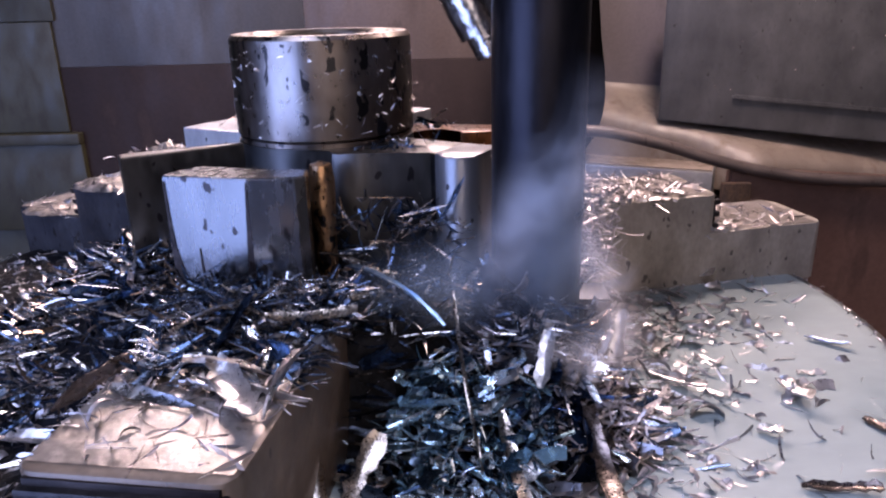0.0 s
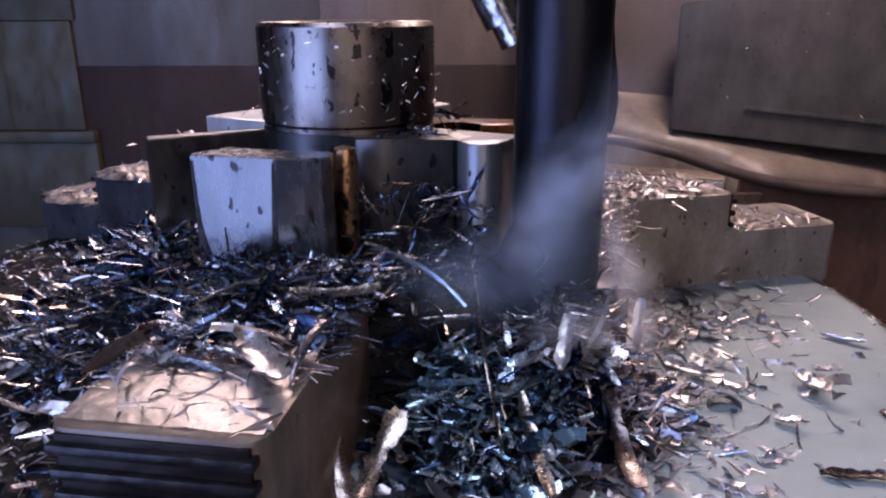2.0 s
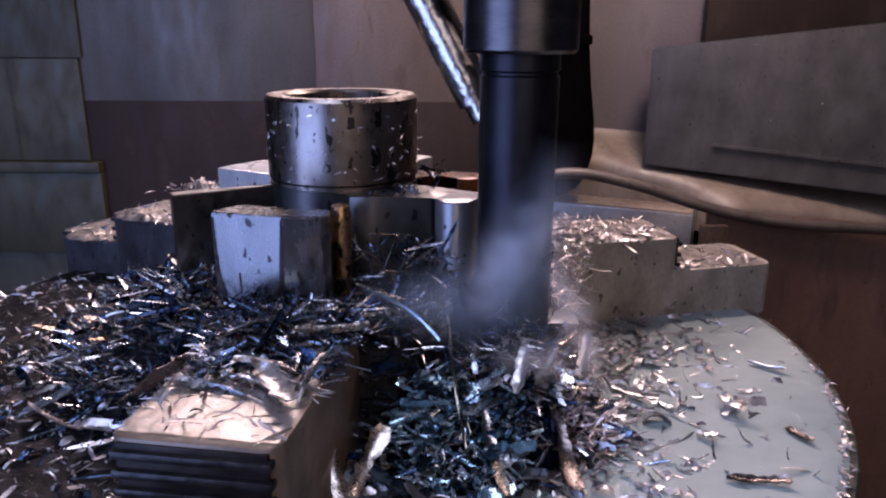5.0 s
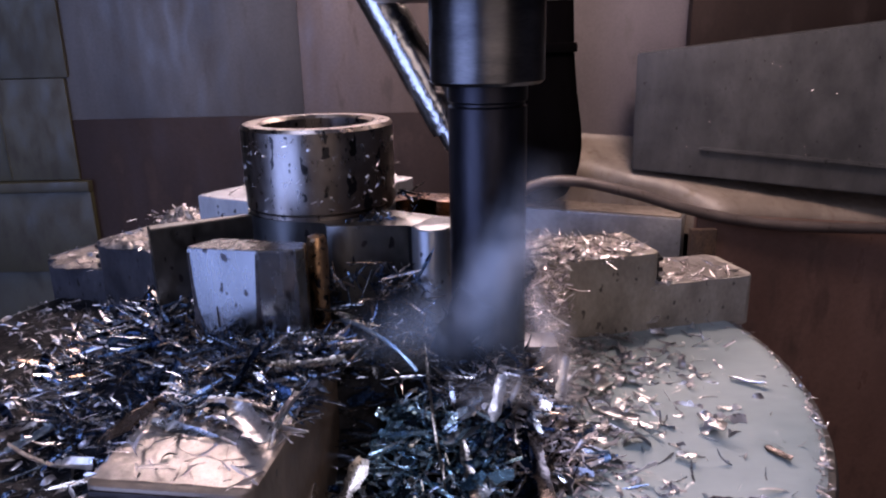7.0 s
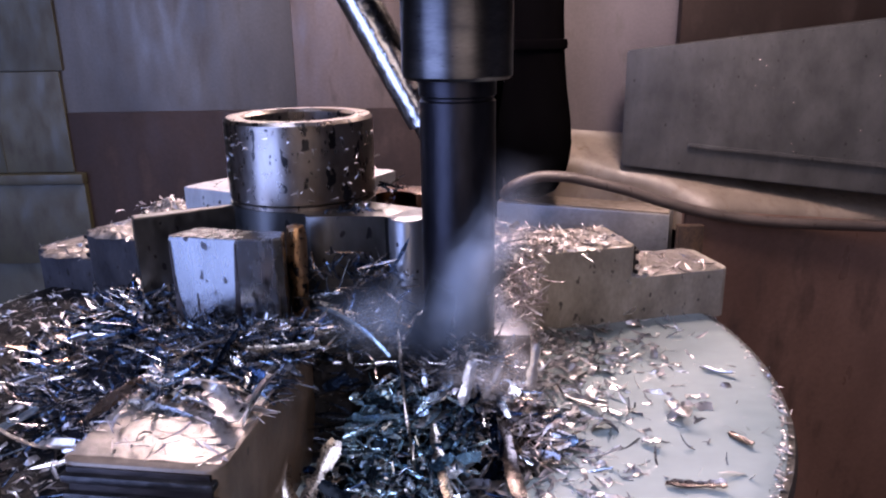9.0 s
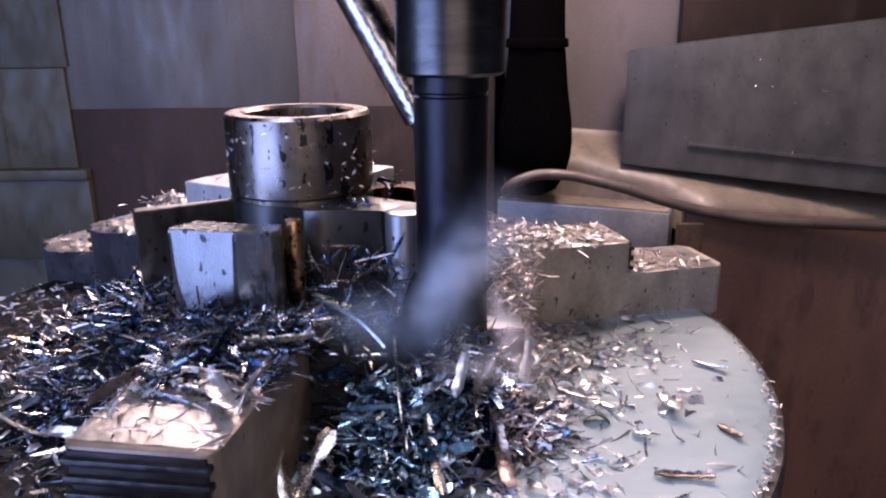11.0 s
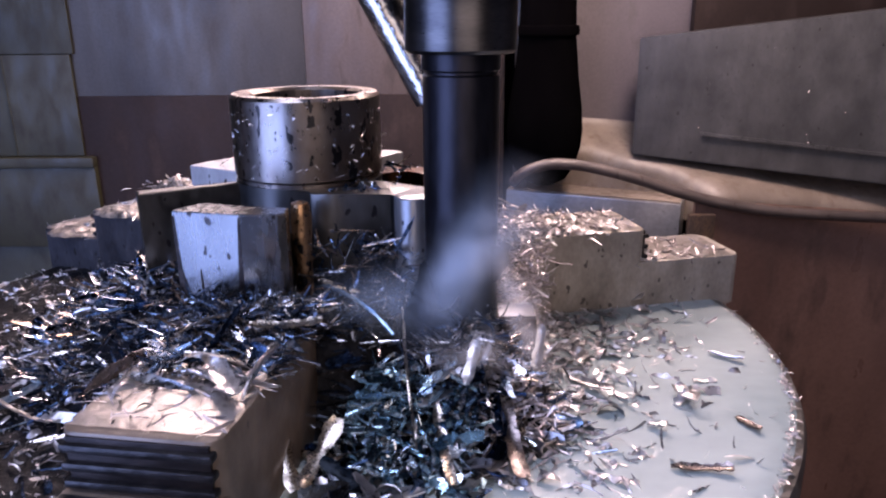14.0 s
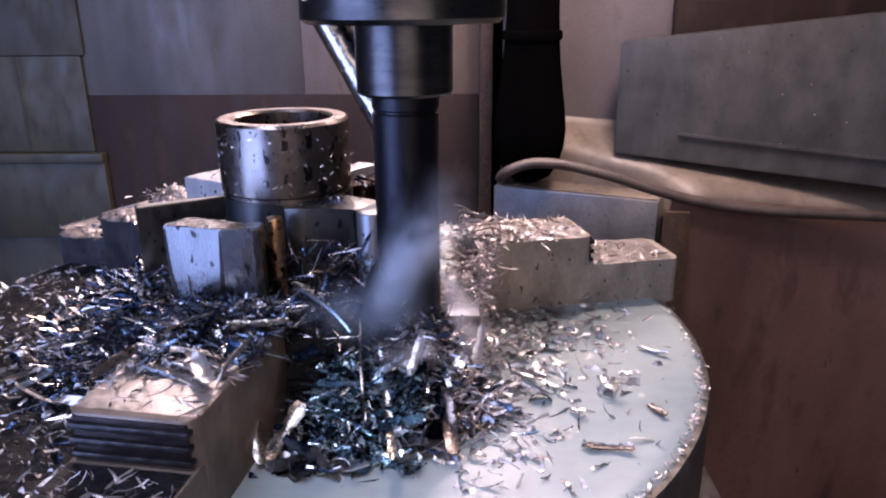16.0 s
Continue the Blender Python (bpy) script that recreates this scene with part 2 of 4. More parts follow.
def smoke_material(name, strength, tint, grain):
    """Thin coolant smoke: it thins out to its edges and in patches."""
    m = bpy.data.materials.new(name)
    m.use_nodes = True
    t = m.node_tree
    t.nodes.clear()
    n = t.nodes.new
    out, mixed, clear, body = n("ShaderNodeOutputMaterial"), n("ShaderNodeMixShader"), n("ShaderNodeBsdfTransparent"), n("ShaderNodeBsdfDiffuse")
    glow = n("ShaderNodeBsdfTranslucent")
    both = n("ShaderNodeMixShader")
    body.inputs[0].default_value = glow.inputs[0].default_value = tint
    both.inputs[0].default_value = 0.5
    t.links.new(body.outputs[0], both.inputs[1]), t.links.new(glow.outputs[0], both.inputs[2])
    uv = n("ShaderNodeTexCoord")
    split = n("ShaderNodeSeparateXYZ")
    t.links.new(uv.outputs["UV"], split.inputs[0])

    def calc(op, a, b=None):
        c = n("ShaderNodeMath")
        c.operation = op
        for k, v in enumerate((a, b)):
            if v is None:
                continue
            if isinstance(v, (int, float)):
                c.inputs[k].default_value = v
            else:
                t.links.new(v, c.inputs[k])
        return c.outputs[0]

    fades = []
    for axis in "XY":
        s = calc("MULTIPLY", split.outputs[axis], math.pi)
        fades.append(calc("POWER", calc("MAXIMUM", calc("SINE", s), 0.0), 2.0))
    noise_node = n("ShaderNodeTexNoise")
    noise_node.inputs["Scale"].default_value, noise_node.inputs["Detail"].default_value, noise_node.inputs["Distortion"].default_value = grain, 5.0, 0.8
    t.links.new(uv.outputs["Object"], noise_node.inputs["Vector"])
    patch = calc("MAXIMUM", calc("MULTIPLY_ADD", noise_node.outputs["Fac"], 2.6), 0.0)
    patch.node.inputs[0].links[0].from_node.inputs[2].default_value = -0.55
    fac = calc("MINIMUM", calc("MULTIPLY", calc("MULTIPLY", calc("MULTIPLY", fades[0], fades[1]), patch), strength), 0.9)
    t.links.new(fac, mixed.inputs[0])
    t.links.new(clear.outputs[0], mixed.inputs[1]), t.links.new(both.outputs[0], mixed.inputs[2]), t.links.new(mixed.outputs[0], out.inputs[0])
    return m


smoke_mat = smoke_material("coolant_smoke", 0.19, (0.64, 0.72, 0.86, 1), 62.0)
steam_mat = smoke_material("thin_smoke", 0.10, (0.55, 0.68, 0.84, 1), 38.0)
mist_mat = smoke_material("spray_mist", 0.34, (0.86, 0.82, 0.80, 1), 60.0)

# ---------------------------------------------------------------- mesh helpers


def smooth(a, b, x):
    u = min(1.0, max(0.0, (x - a) / (b - a)))
    return u * u * (3 - 2 * u)


def as_mesh(name, bm, smooth=35):
    bmesh.ops.recalc_face_normals(bm, faces=bm.faces)
    me = bpy.data.meshes.new(name)
    bm.to_mesh(me)
    bm.free()
    if smooth:
        for p in me.polygons:
            p.use_smooth = True
        me.set_sharp_from_angle(angle=radians(smooth))
    return me


def part(name, bm, material, parent=None, label="", m=None, smooth=35):
    ob = new(name, as_mesh(name, bm, smooth))
    ob.data.materials.append(material.m if isinstance(material, Mat) else material)
    if parent:
        ob.parent = parent
    if m is not None:
        ob.matrix_basis = m
    if label:
        ob["label"] = label
    return ob


def box(x0, x1, y0, y1, z0, z1, bevel=0.0, segments=2):
    bm = bmesh.new()
    bmesh.ops.create_cube(bm, size=1)
    for v in bm.verts:
        v.co = Vector((x0 + (v.co.x + 0.5) * (x1 - x0), y0 + (v.co.y + 0.5) * (y1 - y0), z0 + (v.co.z + 0.5) * (z1 - z0)))
    if bevel:
        bmesh.ops.bevel(bm, geom=bm.edges[:], offset=bevel, segments=segments, affect="EDGES", profile=0.6)
    return bm


def prism(outline, z0, z1, bevel=0.0, segments=2):
    """An upright prism over a closed outline of (x, y)."""
    bm = bmesh.new()
    low = [bm.verts.new((x, y, z0)) for x, y in outline]
    top = [bm.verts.new((x, y, z1)) for x, y in outline]
    n = len(outline)
    bm.faces.new(low[::-1])
    cap = bm.faces.new(top)
    for k in range(n):
        bm.faces.new((low[k], low[(k + 1) % n], top[(k + 1) % n], top[k]))
    if bevel:
        bmesh.ops.bevel(bm, geom=list(cap.edges), offset=bevel, segments=segments, affect="EDGES", profile=0.5)
    return bm


def lathe(profile, steps=64):
    """A solid or shell of revolution round z from (radius, height) pairs, from one end to the other."""
    bm = bmesh.new()
    rings = []
    for r, z in profile:
        if r < 1e-6:
            rings.append([bm.verts.new((0, 0, z))])
        else:
            rings.append([bm.verts.new((r * math.cos(2 * math.pi * k / steps), r * math.sin(2 * math.pi * k / steps), z)) for k in range(steps)])
    for a, b in zip(rings, rings[1:]):
        for k in range(steps):
            q = (k + 1) % steps
            if len(a) == 1 and len(b) > 1:
                bm.faces.new((a[0], b[k], b[q]))
            elif len(b) == 1 and len(a) > 1:
                bm.faces.new((a[k], b[0], a[q]))
            elif len(a) > 1:
                bm.faces.new((a[k], b[k], b[q], a[q]))
    return bm


def tube(points, radius, sides=14):
    """A round bar along a smooth line through the points."""
    pts = [Vector(p) for p in points]
    line = []
    for k in range(len(pts) - 1):
        p0, p1, p2, p3 = pts[max(k - 1, 0)], pts[k], pts[k + 1], pts[min(k + 2, len(pts) - 1)]
        for s in range(8):
            u = s / 8
            line.append(0.5 * ((2 * p1) + (p2 - p0) * u + (2 * p0 - 5 * p1 + 4 * p2 - p3) * u * u + (3 * p1 - p0 - 3 * p2 + p3) * u ** 3))
    line.append(pts[-1])
    bm = bmesh.new()
    rings = []
    for k, p in enumerate(line):
        way = (line[min(k + 1, len(line) - 1)] - line[max(k - 1, 0)]).normalized()
        side = way.cross(Vector((0.02, 0.11, 1))).normalized()
        up = side.cross(way)
        rings.append([bm.verts.new(p + radius * (math.cos(2 * math.pi * q / sides) * side + math.sin(2 * math.pi * q / sides) * up)) for q in range(sides)])
    for a, b in zip(rings, rings[1:]):
        for q in range(sides):
            bm.faces.new((a[q], a[(q + 1) % sides], b[(q + 1) % sides], b[q]))
    bm.faces.new(rings[0]), bm.faces.new(rings[-1][::-1])
    return bm


def empty(name, label, category, group="", kind="", m=None):
    ob = new(name)
    ob.empty_display_size = 0.02
    if m is not None:
        ob.matrix_basis = m
    return tagged(ob, label, category, group, kind)


def structure(name, bm, material, label, category, m=None, smooth=35):
    return tagged(part(name, bm, material, None, "", m, smooth), label, category, "", "structure")


# ---------------------------------------------------------------- enclosure
def enclosure():
    floor = structure("floor", box(-1.3, 1.3, -1.3, 0.70, -0.62, -0.60), brown_sheet, "dark brown oily sheet metal floor of the machine", "floor")
    structure("ceiling_front", box(-1.3, 1.3, -1.3, -0.75, 1.00, 1.02), dark_wall, "dark sheet metal roof in front of the open hatch", "ceiling")
    structure("ceiling", box(-1.3, 1.3, -0.12, 0.70, 1.00, 1.02), dark_wall, "dark sheet metal roof of the machine enclosure", "ceiling")
    # upper back wall in two tones: cool grey left, warm brown right
    structure("wall_back_upper_a", box(-0.60, -0.1248, 0.640, 0.655, 0.0725, 1.0, 0.0004), cool_sheet, "cool grey sheet metal back wall of the machine", "wall")
    structure("wall_back_upper_b", box(-0.1245, 0.128, 0.6402, 0.655, 0.0725, 1.0, 0.0004), sheet, "warm brown sheet metal back wall of the machine", "wall")
    # the wall is darker below the seam
    structure("wall_back_lower", box(-0.60, 0.128, 0.6385, 0.653, -0.60, 0.0723, 0.0012), sheet_low, "dark brown lower back wall sheet", "wall")
    structure("wall_back_right", box(0.10, 1.30, 0.672, 0.69, -0.60, 1.0), mauve_sheet, "mauve grey back wall sheet beside the spindle column", "wall")
    structure("wall_left", box(-1.30, -1.28, -1.3, 0.70, -0.60, 1.0), dark_wall, "dark side wall of the machine enclosure", "wall")
    structure("wall_right", box(1.28, 1.30, -1.3, 0.69, -0.60, 1.0), dark_wall, "dark side wall of the machine enclosure", "wall")
    # front wall with the open door
    structure("wall_front_a", box(-1.3, -1.02, -1.3, -1.28, -0.60, 1.0), dark_wall, "dark front wall beside the open door", "wall")
    structure("wall_front_b", box(0.8, 1.3, -1.3, -1.28, -0.60, 1.0), dark_wall, "dark front wall beside the open door", "wall")
    structure("wall_front_c", box(-1.02, 0.8, -1.3, -1.28, -0.60, -0.1), dark_wall, "dark front wall under the open door", "wall")

    # left: olive cover built of stacked panels
    cover = empty("way_cover", "olive grey stacked sheet metal cover panels with worn seams", "machine cover")
    for z0, z1, x1, y0 in ((-0.60, -0.144, -0.436, 0.634), (-0.142, -0.0255, -0.4300, 0.626), (-0.0095, 0.1290, -0.4445, 0.633), (0.1300, 0.60, -0.4390, 0.6335)):
        part("panel", box(-1.27, x1, y0, 0.6375, z0, z1, 0.0012), olive, cover)
    part("ledge", box(-1.27, -0.4295, 0.622, 0.6375, -0.0250, -0.0105, 0.002), olive, cover, "worn pale ledge between the panels")
    part("seam_strip", box(-0.5405, -0.5380, 0.6315, 0.6335, -0.0090, 0.1285, 0.0006), olive, cover)

    # rusty edge of the back wall sheet, dark gap and grey post
    edge = empty("wall_edge_strip", "rusty brown edge flange of the back wall sheet", "edge strip", kind="structure")
    part("flange", box(0.1285, 0.146, 0.610, 0.66, -0.30, 0.9, 0.002), rust, edge)
    post = empty("grey_post", "thin grey steel guide post in front of the dark gap", "post")
    part("rail", box(0.160, 0.178, 0.600, 0.622, -0.10, 0.9, 0.003), grey_panel, post)
    # black sheet added to fill the open gap with shade
    structure("dark_gap_sheet", box(0.1465, 0.225, 0.640, 0.645, -0.30, 0.9), rubber, "black sheet standing in for the shade in the wall gap", "curtain")

    # black solid added beside the column for a soft-edged dark shape
    boot = empty("black_body", "black rounded body added for a dark shape by the wall", "cable boot", m=pose(0.196, 0.570, 0))
    part("shell", lathe([(0.0, -0.040), (0.014, -0.039), (0.030, -0.030), (0.041, -0.012), (0.047, 0.010), (0.049, 0.032), (0.047, 0.06), (0.041, 0.10), (0.036, 0.15), (0.032, 0.25), (0.032, 0.6), (0.0, 0.6)], 40), rubber, boot)
    part("collar", lathe([(0.0330, 0.150), (0.0395, 0.151), (0.0400, 0.156), (0.0390, 0.162), (0.0325, 0.163)], 40), rubber, boot)

    # grey panel that runs along the side
    side = empty("side_guard", "grey scuffed sheet metal guard box with a pressed ridge", "machine guard", m=pose(0.316, 0.585, 0, 0, 0, -15.8))

    def plate(x0, x1, low, high, y0, y1):
        """An upright plate whose lower and upper edges run at a slant: heights at x = 0 and their rise."""
        bm = bmesh.new()
        v = [bm.verts.new((x, y, z[0] + z[1] * x)) for y in (y0, y1) for x, z in ((x0, low), (x1, low), (x1, high), (x0, high))]
        for f in ((0, 1, 2, 3), (7, 6, 5, 4), (0, 4, 5, 1), (1, 5, 6, 2), (2, 6, 7, 3), (3, 7, 4, 0)):
            bm.faces.new([v[k] for k in f])
        bmesh.ops.bevel(bm, geom=bm.edges[:], offset=0.002, segments=2, affect="EDGES")
        return bm

    part("face", plate(0.0, 0.62, (-0.004, -0.080), (0.146, 0.118), 0.0, 0.04), grey_panel, side)
    part("ridge", plate(0.083, 0.62, (0.030, -0.084), (0.036, -0.084), -0.0045, 0.002), grey_panel, side)
    pts, faces = [], []
    drops = np.random.default_rng(11)
    for k in range(60):
        x, u, r = drops.uniform(0.05, 0.5), drops.uniform(0.15, 0.95), drops.uniform(0.0004, 0.0009)
        z = (0.0 - 0.08 * x) * (1 - u) + (0.146 + 0.118 * x) * u
        n = len(pts)
        pts += [(x, -0.7 * r, z), (x + r, 0.0, z), (x, 0.0, z + r), (x - r, 0.0, z), (x, 0.0, z - 1.6 * r)]
        faces += [(n, n + 1, n + 2), (n, n + 2, n + 3), (n, n + 3, n + 4), (n, n + 4, n + 1)]
    me = bpy.data.meshes.new("coolant_drops")
    me.from_pydata(pts, [], faces)
    me.materials.append(pipe_steel.m)
    ob = new("coolant_drops", me)
    ob.matrix_basis = pose(0.316, 0.585, 0, 0, 0, -15.8)
    tagged(ob, "glinting coolant drops on the guard", "coolant drops", "", "stuff")
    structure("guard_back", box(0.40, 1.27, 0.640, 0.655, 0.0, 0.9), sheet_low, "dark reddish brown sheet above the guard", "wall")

    # beige ledge, block and lower wall
    bm = bmesh.new()
    section = [(0.6712, 0.036), (0.6690, 0.031), (0.6620, 0.0255), (0.650, 0.018), (0.632, 0.009), (0.600, -0.002), (0.560, -0.013), (0.530, -0.022), (0.514, -0.032), (0.5105, -0.040), (0.5105, -0.075), (0.671, -0.075)]
    cols = []
    for k in range(41):
        x = 0.190 + k * 0.0262
        dip = -0.022 * max(0.0, (x - 0.25)) / 0.3
        back = 0.508 + 0.4245 * (0.363 - x) + 0.054 if x < 0.374 else 0.560 - 0.049 * smooth(0.374, 0.40, x)
        cols.append([bm.verts.new((x, max(y, min(back, 0.668)), z + dip + 0.002 * math.sin(9 * x + 20 * y))) for y, z in section])
    for p, q in zip(cols, cols[1:]):
        for k in range(len(section)):
            bm.faces.new((p[k], p[(k + 1) % len(section)], q[(k + 1) % len(section)], q[k]))
    bm.faces.new(cols[0]), bm.faces.new(cols[-1][::-1])
    structure("ledge", bm, ledge_paint, "beige oil-stained ledge at the foot of the wall", "ledge", smooth=80)
    structure("wall_lower_right", plate(0.378, 1.27, (-0.60, 0.0), (-0.0185, -0.0733), 0.497, 0.5095), brown_sheet, "dark brown oily sheet wall below the ledge", "wall")
    structure("ledge_shelf", box(0.400, 0.60, 0.511, 0.650, -0.088, -0.062, 0.002), ledge_paint, "oily brown shelf behind the lower wall sheet", "ledge")
    column = empty("rusty_corner_strip", "rusty brown vertical corner strip beside the steel block", "corner strip", kind="structure")
    part("strip", box(0.3655, 0.398, 0.480, 0.4905, -0.60, -0.060, 0.002), rust, column)
    structure("wall_under_block", box(0.05, 0.3635, 0.60, 0.62, -0.60, -0.14), brown_sheet, "dark oily sheet under the steel block", "wall")
    block = empty("ground_steel_block", "ground steel block with an oily brown top", "steel block", m=pose(0.363, 0.508, 0, 0, 0, -23))
    part("body", box(-0.232, 0.0, 0.0, 0.050, -0.20, -0.0535, 0.0025), block_steel, block)
    part("top_plate", box(-0.230, -0.002, 0.004, 0.050, -0.0534, -0.0515, 0.0006), ledge_paint, block, "oily brown top")
    hose = empty("coolant_hose", "brown grey rubber coolant hose lying along the ledge", "hose")
    part("tube", tube([(0.168, 0.640, -0.050), (0.160, 0.585, -0.040), (0.156, 0.535, -0.027), (0.160, 0.508, -0.015), (0.174, 0.499, -0.005), (0.196, 0.497, 0.001), (0.226, 0.497, 0.0), (0.253, 0.497, -0.005), (0.303, 0.496, -0.018), (0.352, 0.495, -0.034), (0.424, 0.492, -0.0515), (0.509, 0.488, -0.061), (0.66, 0.48, -0.066), (0.95, 0.47, -0.074)], 0.0068), hose_rubber, hose)
    # work light that the warm light comes from
    lamp = empty("work_light", "grey machine work light under the roof", "work light", m=look((-0.0625, 0.517, 0.4935), (0.02, -0.06, 0.0)))
    part("housing", box(-0.29, 0.29, -0.07, 0.07, 0.0, 0.05, 0.006), grey_panel, lamp)
    part("bracket", box(-0.012, 0.012, -0.02, 0.02, 0.05, 0.30, 0.003), grey_panel, lamp)
    spot = empty("spot_light", "grey machine spot light under the roof", "work light", m=look((0.328, 0.309, 0.579), (0.14, 0.56, 0.02)))
    part("housing", lathe([(0.0, 0.0), (0.09, 0.0), (0.094, 0.006), (0.07, 0.05), (0.03, 0.06), (0.0, 0.06)], 32), grey_panel, spot)
    part("bracket", box(-0.01, 0.01, -0.01, 0.01, 0.06, 0.490, 0.003), grey_panel, spot)
    return floor


enclosure()


# ---------------------------------------------------------------- machine table and chuck
def chuck():
    table = empty("machine_table", "wet grey machine table under the chuck", "machine table")
    part("slab", box(-0.33, 0.335, -0.42, 0.30, -0.30, -0.215, 0.006), chuck_steel, table)
    part("foot", box(-0.30, 0.30, -0.36, 0.25, -0.60, -0.3005, 0.004), brown_sheet, table)
    body = empty("lathe_chuck", "large round steel lathe chuck lying flat, its face flooded", "chuck")
    part("body", lathe([(0.0, -0.130), (0.251, -0.130), (0.254, -0.127), (0.254, -0.006), (0.2525, -0.0025), (0.2495, -0.002), (0.2480, -0.005), (0.0, -0.006)], 128), chuck_steel, body)
    part("base_plate", lathe([(0.0, -0.2145), (0.262, -0.2145), (0.265, -0.211), (0.265, -0.134), (0.262, -0.131), (0.0, -0.131)], 96), chuck_steel, body)
    # milky pool on the face, with a swollen edge
    bm = bmesh.new()
    rings, steps = [], 160
    radii = [0.0, 0.03, 0.06, 0.09, 0.12, 0.15, 0.18, 0.205, 0.225, 0.240, 0.246, 0.2495, 0.2515, 0.2525]
    for n, r in enumerate(radii):
        ring = []
        for k in range(1 if r == 0 else steps):
            a = 2 * math.pi * k / steps
            wob = 1 + (0.006 * noise.noise((3 * math.cos(a), 3 * math.sin(a), 0.3)) + 0.003 * noise.noise((14 * math.cos(a), 14 * math.sin(a), 1.3)) if r > 0.2 else 0)
            x, y = r * wob * math.cos(a), r * wob * math.sin(a)
            z = 0.0004 * noise.noise((x * 30, y * 30, 0)) + (0.0 if r < 0.244 else -(0.0045 * ((r - 0.244) / 0.0085) ** 2))
            ring.append(bm.verts.new((x, y, z)))
        rings.append(ring)
    for p, q in zip(rings, rings[1:]):
        for k in range(steps):
            w = (k + 1) % steps
            bm.faces.new((p[0], q[k], q[w]) if len(p) == 1 else (p[k], q[k], q[w], p[w]))
    pool = part("coolant_pool", bm, coolant, None, smooth=60)
    tagged(pool, "pool of milky white coolant standing on the chuck face", "coolant", "", "stuff")


chuck()


def jaw(theta, half, shift, inner=0.082, step=0.196, outer=0.2585, metal=jaw_steel):
    """A stepped top jaw of the chuck, lying along +x before it is turned."""
    ob = empty("chuck_jaw", "wet brownish steel stepped chuck jaw strewn with chips", "chuck jaw", "jaws of the chuck", m=pose(-shift * math.sin(radians(theta)), shift * math.cos(radians(theta)), 0, 0, 0, theta))
    c = 0.006
    low = [(inner, -half), (outer - c, -half), (outer - 0.002, -half + 0.002), (outer, -half + c), (outer, half - c), (outer - c, half), (inner, half)]
    part("base_step", prism(low, -0.004, 0.0285, 0.0012), metal, ob)
    r = 0.0055
    high = [(inner, -half - 0.0004), (step - r, -half - 0.0004)]
    high += [(step - r + r * math.sin(a), -half + r - r * math.cos(a)) for a in (0.4, 0.8, 1.2, 1.5708)]
    high += [(step - r + r * math.cos(a), half - r + r * math.sin(a)) for a in (0.0, 0.4, 0.8, 1.2)]
    high += [(step - r, half + 0.0004), (inner, half + 0.0004)]
    part("top_step", prism(high, -0.0035, 0.0492, 0.0014), metal, ob)
    part("end_plate", box(step - 0.001, step + 0.0007, -half + 0.003, half - 0.003, 0.0289, 0.0478, 0.0005), groove_steel, ob, "dark end face behind the ribs")
    # dark plate added over the inner end, shade put into its colour
    part("inner_face", box(inner - 0.0012, inner + 0.001, -half + 0.0005, half - 0.0005, 0.0, 0.0486, 0.0004), groove_steel, ob, "dark plate that dims the brightly lit inner face")
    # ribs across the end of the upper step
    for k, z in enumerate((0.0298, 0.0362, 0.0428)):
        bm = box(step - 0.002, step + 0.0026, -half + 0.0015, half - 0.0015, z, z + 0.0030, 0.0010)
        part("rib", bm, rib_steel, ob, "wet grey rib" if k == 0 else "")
    # oily wet film on both steps; the front jaw's lower one is dark
    bm = bmesh.new()
    nu, nv = 30, 14
    grid = []
    for i in range(nu + 1):
        u = inner + 0.004 + (step - inner - 0.0075) * i / nu
        grid.append([bm.verts.new((u, (half - 0.0013) * (2 * j / nv - 1), 0.0494 + 0.0007 * max(0.0, noise.noise((u * 130, j * 0.55, theta))) + 0.0003 * noise.noise((u * 400, j * 1.9, theta)))) for j in range(nv + 1)])
    for p, q in zip(grid, grid[1:]):
        for j in range(nv):
            bm.faces.new((p[j], q[j], q[j + 1], p[j + 1]))
    low_film = bmesh.new()
    grid = []
    for i in range(17):
        u = step + 0.004 + (outer - step - 0.010) * i / 16
        grid.append([low_film.verts.new((u, (half - 0.0013) * (2 * j / nv - 1), 0.0287 + 0.0007 * max(0.0, noise.noise((u * 130, j * 0.55, theta + 9))))) for j in range(nv + 1)])
    for p, q in zip(grid, grid[1:]):
        for j in range(nv):
            low_film.faces.new((p[j], q[j], q[j + 1], p[j + 1]))
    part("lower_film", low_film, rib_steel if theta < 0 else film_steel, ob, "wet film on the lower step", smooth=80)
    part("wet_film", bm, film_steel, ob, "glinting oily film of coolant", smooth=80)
    return ob


# direction, half width and sideways shift of each jaw
JAWS = ((-98.0, 0.0272, 0.0048), (13.0, 0.0240, 0.0190), (150.0, 0.0245, -0.0204))
# like jaws in three tones: the light on each is put into its colour
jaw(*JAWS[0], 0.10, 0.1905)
jaw(*JAWS[1], 0.118, 0.198, 0.2645, lit_jaw_steel)
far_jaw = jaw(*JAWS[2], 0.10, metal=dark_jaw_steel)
part("inner_step", box(0.1005, 0.132, -0.0243, 0.0243, 0.0494, 0.068, 0.0015), dark_jaw_steel, far_jaw, "raised inner step under a crumpled clump")


